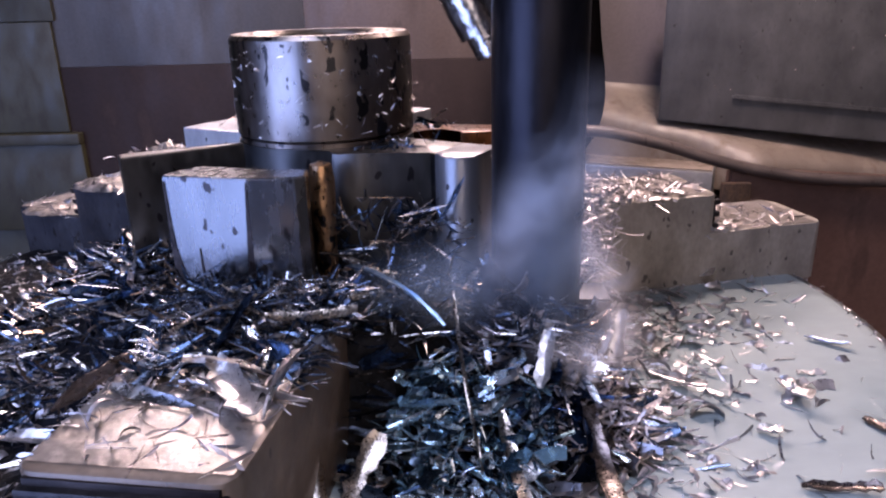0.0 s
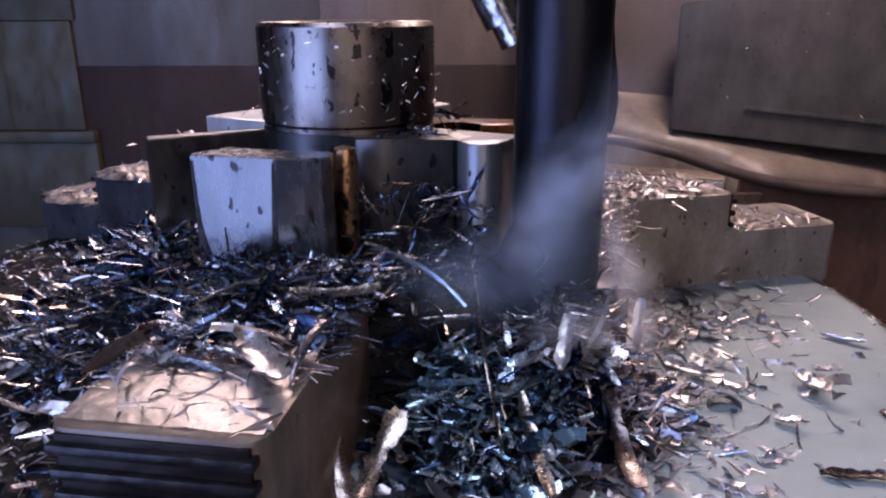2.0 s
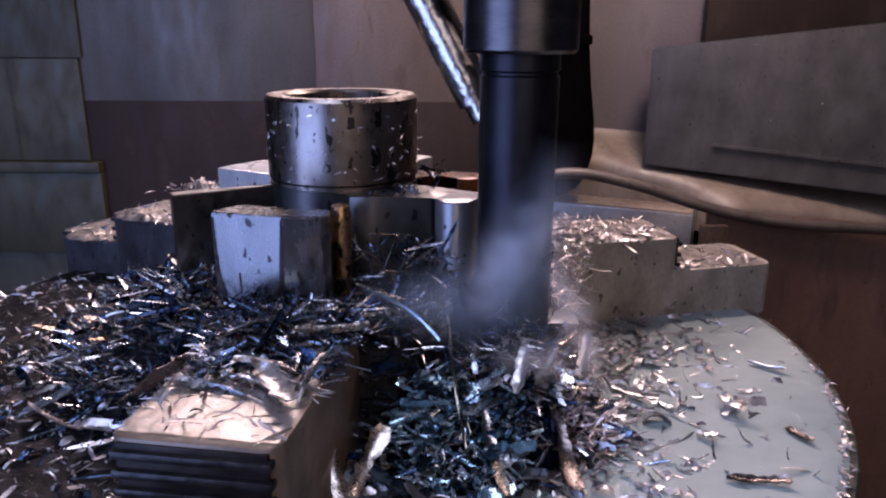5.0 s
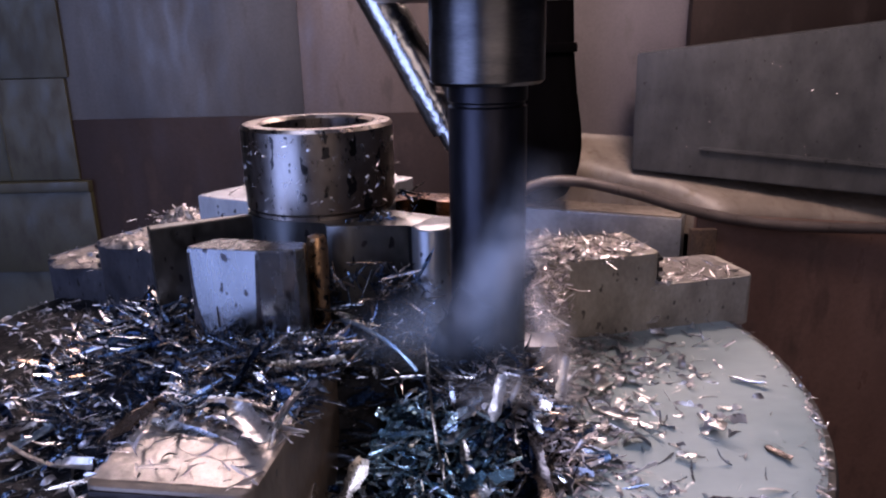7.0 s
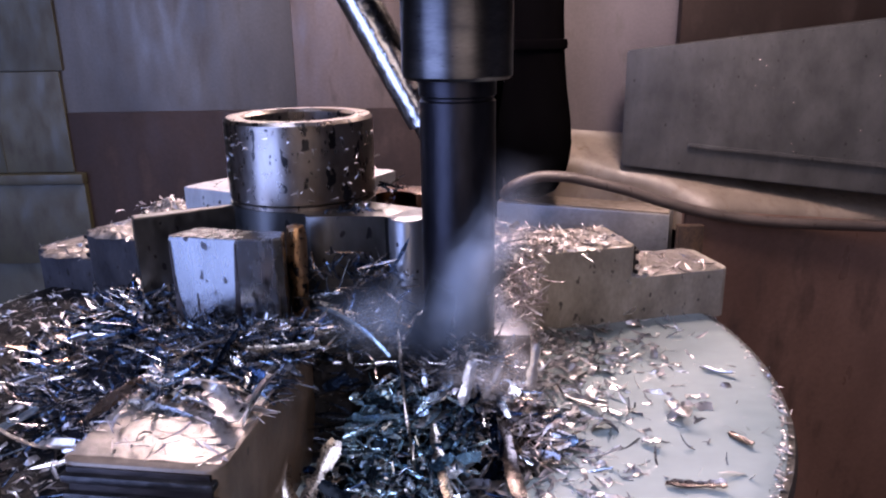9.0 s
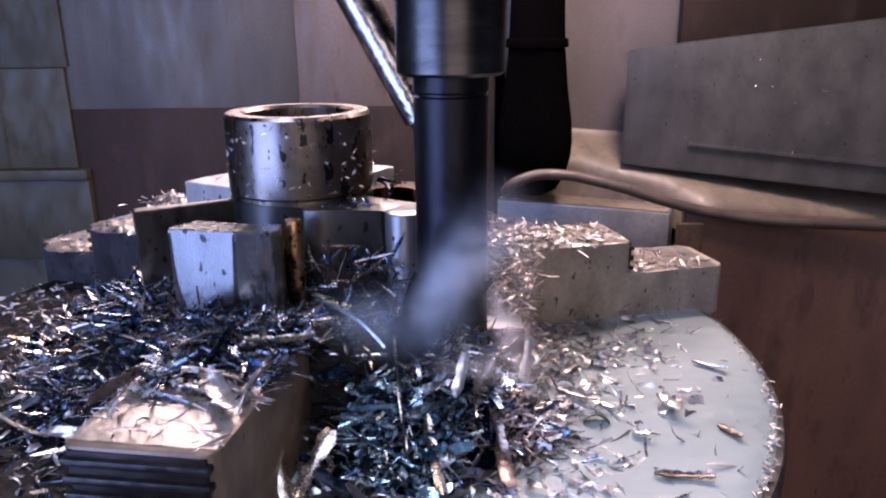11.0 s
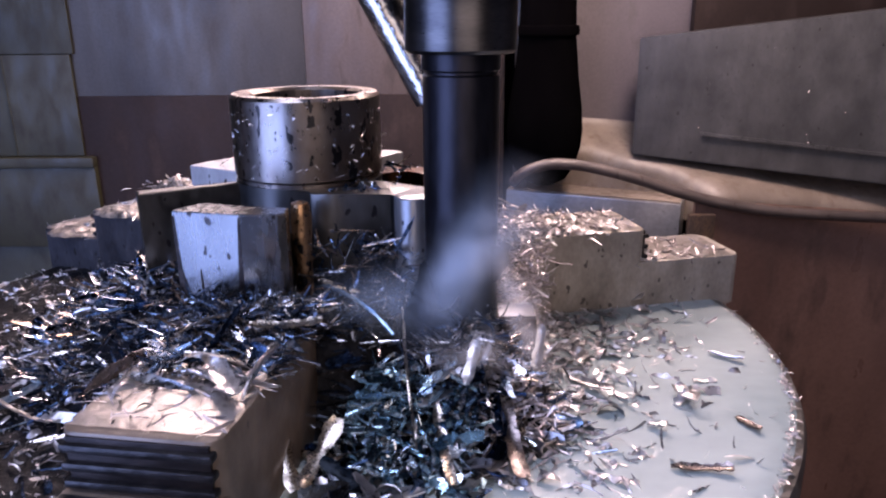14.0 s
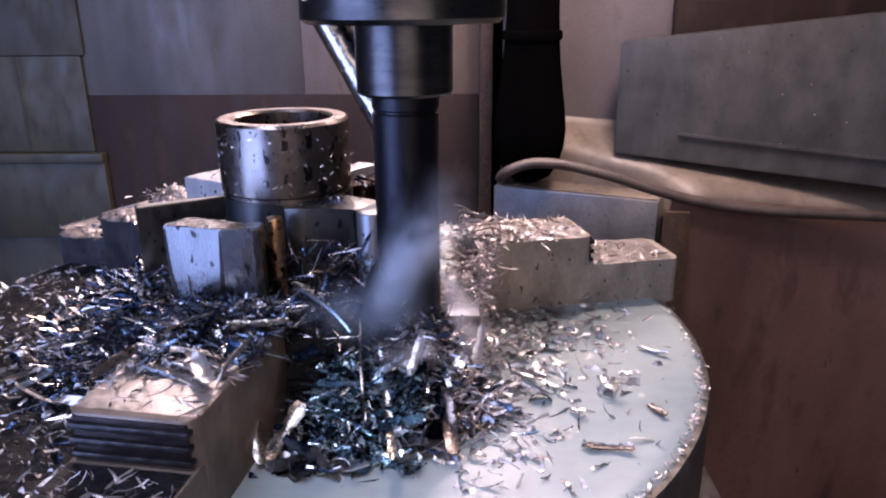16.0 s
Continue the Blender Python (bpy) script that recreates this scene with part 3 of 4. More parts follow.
# ---------------------------------------------------------------- workpiece
def workpiece():
    ob = empty("workpiece", "half-milled toothed steel hub, shiny and wet, clamped in the jaws", "workpiece")
    outline = []

    def arc(r, a0, a1, n=6):
        for k in range(n + 1):
            a = radians(a0 + (a1 - a0) * k / n)
            outline.append((r * math.cos(a), r * math.sin(a)))

    R, root = 0.0915, 0.0385
    arc(root, -206, -92, 14)
    outline.extend([(0.0075, -0.040), (0.0085, -0.0460), (0.011, -0.0474), (0.020, -0.0472), (0.034, -0.0472), (0.0470, -0.0475), (0.0495, -0.050), (0.0510, -0.055), (0.0535, -0.0585), (0.058, -0.060), (0.064, -0.058)])
    arc(0.084, -38, -27, 3)
    arc(root, -25, 152, 26)
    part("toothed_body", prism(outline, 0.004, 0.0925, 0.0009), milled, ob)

    def ring_piece(name, r0, r1, a0, a1, n, label, z1=0.0925, metal=milled):
        """A segment of a ring, facetted on its outside."""
        pts = [(r1 * math.cos(radians(a0 + (a1 - a0) * k / n)), r1 * math.sin(radians(a0 + (a1 - a0) * k / n))) for k in range(n + 1)]
        pts += [(r0 * math.cos(radians(a1 + (a0 - a1) * k / n)), r0 * math.sin(radians(a1 + (a0 - a1) * k / n))) for k in range(n + 1)]
        part(name, prism(pts, 0.004, z1, 0.0009), metal, ob, label, smooth=12)

    flats = [(-0.0470, -0.0745), (-0.0462, -0.0782), (-0.0150, -0.0852), (0.0015, -0.0850), (0.0048, -0.0835)]
    flats += [(0.0725 * math.cos(radians(a)), 0.0725 * math.sin(radians(a))) for a in (-87.0, -98.0, -109.0, -120.5)]
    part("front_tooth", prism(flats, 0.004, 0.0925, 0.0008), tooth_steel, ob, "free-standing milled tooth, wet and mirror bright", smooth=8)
    a, b = Vector((-0.0462, -0.0782, 0)), Vector((-0.0150, -0.0852, 0))
    out = Vector((b.y - a.y, a.x - b.x, 0)).normalized()

    def dark_patch(outline):
        """A thin dark patch on the tooth's bright flank, from (share of its length, height) pairs."""
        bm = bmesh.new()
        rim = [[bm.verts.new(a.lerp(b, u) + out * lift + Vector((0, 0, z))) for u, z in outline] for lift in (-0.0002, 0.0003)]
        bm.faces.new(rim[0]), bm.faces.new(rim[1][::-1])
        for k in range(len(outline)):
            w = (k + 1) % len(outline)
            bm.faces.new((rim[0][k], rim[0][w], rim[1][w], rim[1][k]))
        part("dark_patch", bm, groove_steel, ob, "dark patch shaping the reflection on the bright flank")

    # dark patches trim the bright flank to the slanted outline of its reflection
    dark_patch([(0.0, 0.0905), (0.025, 0.0905), (0.04, 0.075), (0.06, 0.066), (0.13, 0.057), (0.22, 0.049), (0.30, 0.042), (0.26, 0.030), (0.0, 0.030)])
    dark_patch([(0.985, 0.091), (1.0, 0.091), (1.0, 0.030), (0.84, 0.030), (0.88, 0.048), (0.93, 0.066), (0.955, 0.078)])
    dark_patch([(0.34, 0.066), (0.355, 0.0665), (0.37, 0.058), (0.365, 0.052), (0.33, 0.0475), (0.335, 0.051), (0.345, 0.056)])
    ring_piece("tooth", 0.0380, R, 124, 151.5, 3, "wet milled tooth in a lighter, lit tone of the steel", 0.0895, lit_milled)
    ring_piece("tooth", 0.0380, 0.0830, 57, 67, 2, "milled tooth, the work light put into its pale colour", 0.0925, lit_milled)
    brown = [(0.0365, 0.019), (0.0400, 0.024), (0.0460, 0.0275), (0.0520, 0.0270), (0.0575, 0.0225), (0.0600, 0.0180), (0.0660, 0.0165), (0.0760, 0.019), (0.0770, 0.036), (0.0365, 0.046)]
    part("tooth", prism(brown, 0.004, 0.0885, 0.0009), brown_steel, ob, "brown tooth with a hollowed front", smooth=40)
    side = [(0.0493, -0.0480), (0.0488, -0.0502), (0.0504, -0.0554), (0.0530, -0.0591), (0.058, -0.0607), (0.0645, -0.0588), (0.0668, -0.0523), (0.0755, -0.0384), (0.0600, -0.0330)]
    part("tooth", prism(side, 0.004, 0.0929, 0.0009), mid_milled, ob, "rounded bright milled tooth beside the cutter", smooth=60)
    ring_piece("fin", 0.0380, 0.0875, -154.5, -148.5, 1, "thin milled fin")
    ring_piece("web", 0.0380, 0.0730, -119.0, -88.5, 3, "", 0.078)
    part("bronze_rib", lathe([(0.0, 0.03), (0.0036, 0.03), (0.0044, 0.065), (0.0050, 0.0860), (0.0040, 0.0915), (0.0, 0.0928)], 20), tinted, ob, "bronze rounded edge of the slot", pose(0.0062, -0.0600, 0))
    part("hub", lathe([(0.0285, 0.0926), (0.0378, 0.0926), (0.0378, 0.0945), (0.0372, 0.0950), (0.0386, 0.0958), (0.0386, 0.1345), (0.0372, 0.1362), (0.0300, 0.1362), (0.0284, 0.1346), (0.0284, 0.0926)], 96), turned, ob, "bright turned steel hub with a bore")
    return ob


workpiece()


# ---------------------------------------------------------------- spindle and cutter
def spindle():
    sp = empty("milling_spindle", "dark steel milling cutter in a cylindrical tool holder", "milling tool")
    part("shank", lathe([(0.0, 0.030), (0.0140, 0.030), (0.0158, 0.032), (0.0158, 0.1500), (0.0150, 0.1507), (0.0150, 0.1516), (0.0160, 0.1524), (0.0160, 0.1586), (0.0, 0.1586)], 64), shank_steel, sp, "black oxide cutter shank")
    for k in range(4):
        bm = box(0.010, 0.0175, -0.003, 0.003, 0.028, 0.042, 0.0008)
        part("insert", bm, holder_steel, sp, "", Matrix.Rotation(k * math.pi / 2, 4, "Z"))
    part("holder", lathe([(0.0, 0.1587), (0.0212, 0.1587), (0.0226, 0.1601), (0.0226, 0.1905), (0.0, 0.1905)], 72), holder_steel, sp, "satin steel tool holder")
    part("flange", lathe([(0.0, 0.1906), (0.0440, 0.1906), (0.0468, 0.1930), (0.0468, 0.2010), (0.0435, 0.2035), (0.0435, 0.2085), (0.0468, 0.2110), (0.0468, 0.2200), (0.0, 0.2200)], 72), holder_steel, sp, "grooved tool flange")
    part("nose", lathe([(0.0, 0.2202), (0.060, 0.2202), (0.064, 0.224), (0.064, 0.30), (0.09, 0.34), (0.09, 0.98), (0.0, 0.98)], 64), shank_steel, sp)
    return sp


tool = spindle()


def nozzle():
    ob = empty("coolant_nozzle", "shiny wet steel coolant pipe aimed at the cutter", "coolant pipe")
    part("pipe", tube([(-0.027, -0.040, 0.335), (-0.002, -0.040, 0.268), (0.015, -0.040, 0.235), (0.032, -0.041, 0.204), (0.047, -0.042, 0.176), (0.061, -0.043, 0.150), (0.0680, -0.0435, 0.137)], 0.0092), pipe_steel, ob)
    part("tip", tube([(0.0675, -0.0435, 0.138), (0.0720, -0.044, 0.129)], 0.0070), pipe_steel, ob)


nozzle()

# ---------------------------------------------------------------- swarf
rng = np.random.default_rng(7)


def heap_height(x, y):
    """The height of the packed heap of swarf in front of the workpiece."""
    r, a = math.hypot(x, y), math.degrees(math.atan2(y, x))
    if a > 90:
        a -= 360
    # reach of the heap and its height by direction
    reach = 0.118 + 0.022 * smooth(-62, -48, a) + 0.014 * smooth(-90, -96, a) + 0.020 * smooth(-100, -125, a)
    top = 0.047 * smooth(-8, -36, a) * (1 - 0.5 * smooth(-150, -195, a)) * (1 - smooth(-200, -240, a))
    h = top * (1 - smooth(0.092, reach, r))
    # mound round the cutter
    h = max(h, 0.055 * math.exp(-((x - 0.081) ** 2 + (y + 0.092) ** 2) / (2 * 0.0165 ** 2)))
    # thin layer of fine swarf over the face on the far side of the front jaw
    h += 0.0045 * smooth(-95, -110, a) * (1 - smooth(0.20, 0.25, r)) + 0.002 * smooth(-95, -110, a)
    return h + (0.004 * noise.noise((x * 60, y * 60, 2)) + 0.0025 * noise.noise((x * 170, y * 170, 5))) * (0.3 + 0.7 * smooth(0.002, 0.02, h)) - 0.002


def top_of(x, y):
    """The height of whatever a chip would lie on."""
    z = max(0.0, heap_height(x, y))
    for theta, half, shift in JAWS:
        c, s = math.cos(radians(theta)), math.sin(radians(theta))
        u, v = x * c + y * s, -x * s + y * c - shift
        if abs(v) < half and 0.10 < u < 0.257:
            z = max(z, 0.0494 if u < 0.191 else 0.0287)
    return z


def swarf_heap():
    bm = bmesh.new()
    rows = []
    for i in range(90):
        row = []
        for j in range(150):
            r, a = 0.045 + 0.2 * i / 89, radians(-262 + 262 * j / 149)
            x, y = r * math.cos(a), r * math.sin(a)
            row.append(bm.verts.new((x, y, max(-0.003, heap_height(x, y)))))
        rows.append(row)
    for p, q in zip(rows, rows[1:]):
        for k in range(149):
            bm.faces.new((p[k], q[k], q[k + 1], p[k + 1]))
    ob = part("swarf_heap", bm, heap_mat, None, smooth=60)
    tagged(ob, "near-black packed swarf heap, shade between the chips put into its colour", "metal chips", "", "stuff")


swarf_heap()


def chip_shape(kind, length, width):
    """A curled, twisted sliver of steel: its points and faces."""
    n = 6
    pts, faces = [], []
    curl = rng.uniform(-0.8, 0.8) if kind != 2 else rng.uniform(1.4, 3.2) * rng.choice((-1, 1))
    twist = rng.uniform(-0.9, 0.9)
    ends = rng.uniform(0.05, 0.6), rng.uniform(0.15, 1.0)
    cup = rng.uniform(0.03, 0.25)
    thick = 0.00035 + 0.0004 * rng.random()
    for k in range(n + 1):
        u = k / n
        a = curl * (u - 0.5)
        x = length * (math.sin(a) / curl if abs(curl) > 0.05 else (u - 0.5))
        z = length * ((1 - math.cos(a)) / curl if abs(curl) > 0.05 else 0.0)
        w = width * min(1.0, ends[0] + 3.2 * u, ends[1] + 3.2 * (1 - u)) * (1 + 0.22 * rng.uniform(-1, 1))
        t = twist * (u - 0.5)
        for s, up in ((-1, 0), (0, 0), (1, 0), (1, 1), (0, 1), (-1, 1)):
            yy = s * w / 2
            zz = cup * w * (abs(s) - 0.5) + (thick if up else 0.0)
            pts.append((x, yy * math.cos(t) - zz * math.sin(t), z + yy * math.sin(t) + zz * math.cos(t)))
        if k:
            b = 6 * k
            for q in range(6):
                faces.append((b - 6 + q, b - 6 + (q + 1) % 6, b + (q + 1) % 6, b + q))
    faces.append(tuple(range(6))[::-1])
    faces.append(tuple(6 * n + q for q in range(6)))
    return np.array(pts), faces


SHAPES = [chip_shape(k % 3, 1.0, w) for k, w in zip(range(30), np.tile([0.14, 0.22, 0.28, 0.08, 0.18, 0.11], 5))]


NEEDLES = [chip_shape(int(2 * (w == 0.055)), 1.0, w) for w in np.tile([0.028, 0.055, 0.045, 0.085], 5)]


def chip_turn(lie, heading=None):
    """A random turn: lie 0 lies flat, 1 points anywhere."""
    return Euler((rng.normal(0, 0.4 + 0.9 * lie), rng.normal(0, 0.10 + 0.55 * lie), rng.uniform(0, 6.283) if heading is None else heading)).to_matrix()




def crumple_shape(width):
    """A torn, folded scrap of chip: a bent strip whose edges are jagged, its points and faces."""
    n = 7
    pts, faces = [], []
    x = z = 0.0
    for k in range(n + 1):
        a = rng.normal(0, 0.5)
        x += math.cos(a) / n
        z += 0.55 * math.sin(a) / n
        w = width * rng.uniform(0.35, 1.25)
        mid = rng.normal(0, 0.18 * width)
        t = rng.normal(0, 0.5)
        for v, lift in ((-0.5, 0.0), (0.5, 0.0), (0.5, 0.02), (-0.5, 0.02)):
            pts.append((x - 0.45, mid + v * w * math.cos(t) - lift * math.sin(t), z + v * w * math.sin(t) + lift * math.cos(t)))
        if k:
            b = 4 * k
            faces += [(b - 4 + q, b - 4 + (q + 1) % 4, b + (q + 1) % 4, b + q) for q in range(4)]
    faces += [(3, 2, 1, 0), tuple(4 * n + q for q in range(4))]
    return np.array(pts), faces


CRUMPLES = [crumple_shape(w) for w in np.tile([0.10, 0.16, 0.24, 0.32], 6)]
SLIM = {"floating_chips": 0.7, "thrown_chips": 0.93, "jaw_chips": 0.95, "cutter_chips": 0.9, "drifted_chips": 0.92, "heaped_chips": 0.75, "hollow_flakes": 0.5, "jaw_clump": 0.8}


def scatter(name, places, material, label, smooth_angle=40):
    """One heap of loose chips, from (x, y, z, length, lie) rows."""
    pts, faces, n = [], [], 0
    for x, y, z, size, lie in places:
        slim = size >= 0.016 or rng.random() < SLIM.get(name, 0.5)
        p, f = NEEDLES[rng.integers(len(NEEDLES))] if slim else SHAPES[rng.integers(len(SHAPES))]
        if name in ("hollow_flakes", "floating_chips") and rng.random() < (0.35 if size < 0.016 else 0.15):
            p, f = CRUMPLES[rng.integers(len(CRUMPLES))]
        heading = None if size < 0.016 else rng.normal(0.1, 0.75)
        if name == "floating_chips":
            heading = rng.normal(-0.55, 0.65)
        q = (p * size) @ np.array(chip_turn(lie, heading)).T
        q[:, 2] -= q[:, 2].min() * (0.25 if slim else 1 - 0.5 * lie)
        pts.append(q + (x, y, z))
        faces += [tuple(n + k for k in face) for face in f]
        n += len(p)
    me = bpy.data.meshes.new(name)
    me.from_pydata(np.concatenate(pts).tolist(), [], faces)
    me.materials.append(material.m)
    me.shade_smooth()
    me.set_sharp_from_angle(angle=radians(smooth_angle))
    ob = new(name, me)
    return tagged(ob, label, "metal chips", "", "stuff")


def polar(a0, a1, r0, r1):
    a, r = radians(rng.uniform(a0, a1)), math.sqrt(rng.uniform(r0 * r0, r1 * r1))
    return r * math.cos(a), r * math.sin(a)


def loose_swarf():
    rows = []
    # dense slivers over the heap
    while len(rows) < 4200:
        x, y = polar(-215, -28, 0.05, 0.180)
        h = heap_height(x, y)
        if h < 0.008 and rng.random() > 0.06:
            continue
        rows.append((x, y, h - 0.001, rng.uniform(0.006, 0.014) if len(rows) % 5 < 2 else rng.uniform(0.017, 0.041), 0.15))
    # strands that spill from the heap over the front jaw
    theta, half, shift = JAWS[0]
    c, sn = math.cos(radians(theta)), math.sin(radians(theta))
    for k in range(620):
        u, v = 0.094 + 0.058 * rng.random() ** 1.5, rng.uniform(-half, half) + shift
        lift = 0.010 * smooth(0.128, 0.095, u) * rng.random()
        rows.append((u * c - v * sn, u * sn + v * c, 0.0492 + lift, rng.uniform(0.009, 0.030), 0.22))
    scatter("heaped_chips", rows, chip_mat, "heap of long blued steel turnings, wet and glinting")
    # broad blued flakes in the hollow beside the front jaw, coloured as lit
    rows = []
    for k in range(420):
        x, y = 0.029 + 0.056 * rng.random(), -0.092 - 0.060 * rng.random()
        z = 0.030 * smooth(-0.157, -0.100, y) * smooth(0.022, 0.046, x)
        rows.append((x, y, z * rng.uniform(0.75, 1.0), rng.uniform(0.008, 0.0158) if k % 3 else rng.uniform(0.016, 0.026), 0.42))
    scatter("hollow_flakes", rows, blue_flakes, "broad blued flakes in the hollow beside the jaw, coloured as if lit blue")
    # fine chips on the flooded face to the left of the heap and all round the rim
    rows = []
    while len(rows) < 3700:
        x, y = polar(-245, -103, 0.12, 0.247)
        if rng.random() < 0.6 + 0.4 * smooth(0.20, 0.15, math.hypot(x, y)):
            rows.append((x, y, top_of(x, y) - 0.0008, rng.uniform(0.003, 0.011), 0.3))
    scatter("scattered_chips", rows, silver_mat, "fine bright chips strewn in the coolant film")
    # chips that float on the pool, thinning out from the cut
    rows = []
    while len(rows) < 1750:
        x, y = polar(-62, 24, 0.105, 0.243)
        if rng.random() < math.exp(-(math.hypot(x, y) - 0.105) / 0.033):
            rows.append((x, y, top_of(x, y) - (0.0026 if len(rows) % 3 == 0 else 0.0006), rng.uniform(0.007, 0.0158) if rng.random() < 0.55 else rng.uniform(0.016, 0.026), 0.18))
    for k in range(95):
        cx, cy = polar(-68, 14, 0.112, 0.20)
        if rng.random() < 0.25 + 0.75 * smooth(0.185, 0.14, math.hypot(cx, cy)):
            for j in range(int(rng.integers(4, 11))):
                x, y = cx + rng.normal(0, 0.007), cy + rng.normal(0, 0.004)
                rows.append((x, y, top_of(x, y) - 0.0008, rng.uniform(0.007, 0.0158), 0.26))
    scatter("floating_chips", rows, silver_mat, "bright chips afloat in the milky coolant")
    # pale chips thrown up in front of the cutter
    rows = []
    for k in range(420):
        x, y = 0.102 + rng.normal(0, 0.012), -0.106 + rng.normal(0, 0.014)
        z = 0.030 * math.exp(-((x - 0.100) ** 2 + (y + 0.100) ** 2) / (2 * 0.013 ** 2))
        rows.append((x, y, max(z, top_of(x, y)) * rng.uniform(0.8, 1.0), rng.uniform(0.007, 0.020), 0.45))
    scatter("cutter_chips", rows, pale_mat, "pale pinkish chips heaped before the cutter")
    # chips on the jaws
    rows = []
    for which, half, u0, u1, count in ((0, 0.026, 0.12, 0.165, 200), (0, 0.025, 0.145, 0.186, 70), (0, 0.025, 0.20, 0.257, 170), (1, 0.023, 0.118, 0.165, 260), (1, 0.023, 0.15, 0.195, 60), (1, 0.023, 0.20, 0.260, 90), (2, 0.024, 0.10, 0.195, 130), (2, 0.024, 0.20, 0.254, 60)):
        theta, _, shift = JAWS[which]
        c, s = math.cos(radians(theta)), math.sin(radians(theta))
        for k in range(count):
            u, v = rng.uniform(u0, u1), rng.uniform(-half, half) + shift
            if which == 1 and u1 == 0.165:
                u = 0.118 + 0.046 * rng.random() ** 1.9
            x, y = u * c - v * s, u * s + v * c
            lift = 0.012 * rng.random() ** 2 * smooth(0.165, 0.12, u) if u0 < 0.12 else 0.0
            rows.append((x, y, top_of(x, y) + lift, rng.uniform(0.005, 0.0158), 0.28))
    scatter("jaw_chips", rows, thread_mat, "small bright chips lying on the jaws")
    # clump on the far jaw, behind the first tooth
    for k in range(120):
        rows.append((-0.098 + rng.normal(0, 0.009), 0.066 + rng.normal(0, 0.008), 0.068 + 0.006 * rng.random(), rng.uniform(0.004, 0.011), 0.35))
    scatter("jaw_clump", rows[-120:], silver_mat, "crumpled clump of bright chips on the jaw")
    # bright column of chips thrown against the side of the jaw by the cutter
    rows = []
    for k in range(430):
        z = rng.random() ** 1.2 * 0.058
        x, y = 0.112 + rng.normal(0, 0.005) + 0.010 * (z / 0.055), -0.018 + rng.normal(0, 0.011) + 0.12 * z
        rows.append((x, y, z, rng.uniform(0.006, 0.0158), 0.75))
    theta, half, shift = JAWS[1]
    c, sn = math.cos(radians(theta)), math.sin(radians(theta))
    for k in range(300):
        u, v = 0.1165 + rng.normal(0, 0.0012), rng.uniform(-half, half) + shift
        rows.append((u * c - v * sn, u * sn + v * c, 0.050 * rng.random(), rng.uniform(0.007, 0.018), 0.7))
    scatter("thrown_chips", rows, pale_mat, "bright fine chips piled beside the cutter")
    # chips behind the cutter, on the far side of the pool and against the jaw
    rows = []
    while len(rows) < 620:
        x, y = 0.090 + 0.028 * rng.random(), -0.012 + 0.085 * rng.random()
        rows.append((x, y, 0.046 * rng.random() * smooth(0.085, 0.105, x), rng.uniform(0.007, 0.0158), 0.6))
    while len(rows) < 1700:
        x, y = polar(12, 85, 0.088, 0.240)
        rows.append((x, y, top_of(x, y) - 0.0005, rng.uniform(0.006, 0.020), 0.3))
    scatter("drifted_chips", rows, thread_mat, "dull pinkish chips drifted behind the cutter")
    # foam and chips along the rim
    rows = []
    for k in range(700):
        a = radians(rng.uniform(-80, 20))
        r = 0.2470 + rng.normal(0, 0.0018)
        rows.append((r * math.cos(a), r * math.sin(a), -0.0012, rng.uniform(0.002, 0.0055), 0.15))
    for k in range(70):
        a = radians(rng.uniform(-75, -12))
        rows.append((0.2475 * math.cos(a), 0.2475 * math.sin(a), -0.0008, rng.uniform(0.005, 0.010), 0.06))
    scatter("rim_chips", rows, silver_mat, "bright fine chips caught along the chuck rim")
    # flakes that stick to the wet hub
    rows = []
    for k in range(110):
        a, z = radians(rng.uniform(-175, 5)), 0.096 + 0.036 * rng.random()
        rows.append((0.0388 * math.cos(a), 0.0388 * math.sin(a), z, rng.uniform(0.0015, 0.0055), 1.0))
    scatter("stuck_flakes", rows, silver_mat, "small flakes sticking to the wet hub")
    # chips on top of the teeth, against the hub
    rows = []
    for k in range(80):
        a = radians(rng.choice((-42.0, 135.0, 15.0, -52.0)) + rng.normal(0, 8))
        r = 0.042 + abs(rng.normal(0, 0.014))
        if r < (0.078 if a > 0 else 0.060):
            rows.append((r * math.cos(a), r * math.sin(a), 0.0925, rng.uniform(0.004, 0.013), 0.35))
    scatter("tooth_chips", rows, chip_mat, "dark slivers lying on the teeth")
    # spirals caught in the slots of the workpiece
    rows = []
    for k in range(230):
        x, y = rng.uniform(0.010, 0.060), -0.051 - abs(rng.normal(0, 0.010))
        rows.append((x, y, 0.040 + 0.036 * rng.random() ** 1.6, rng.uniform(0.008, 0.022), 0.9))
    scatter("slot_chips", rows, chip_mat, "blued slivers hanging in the milled slot")


loose_swarf()


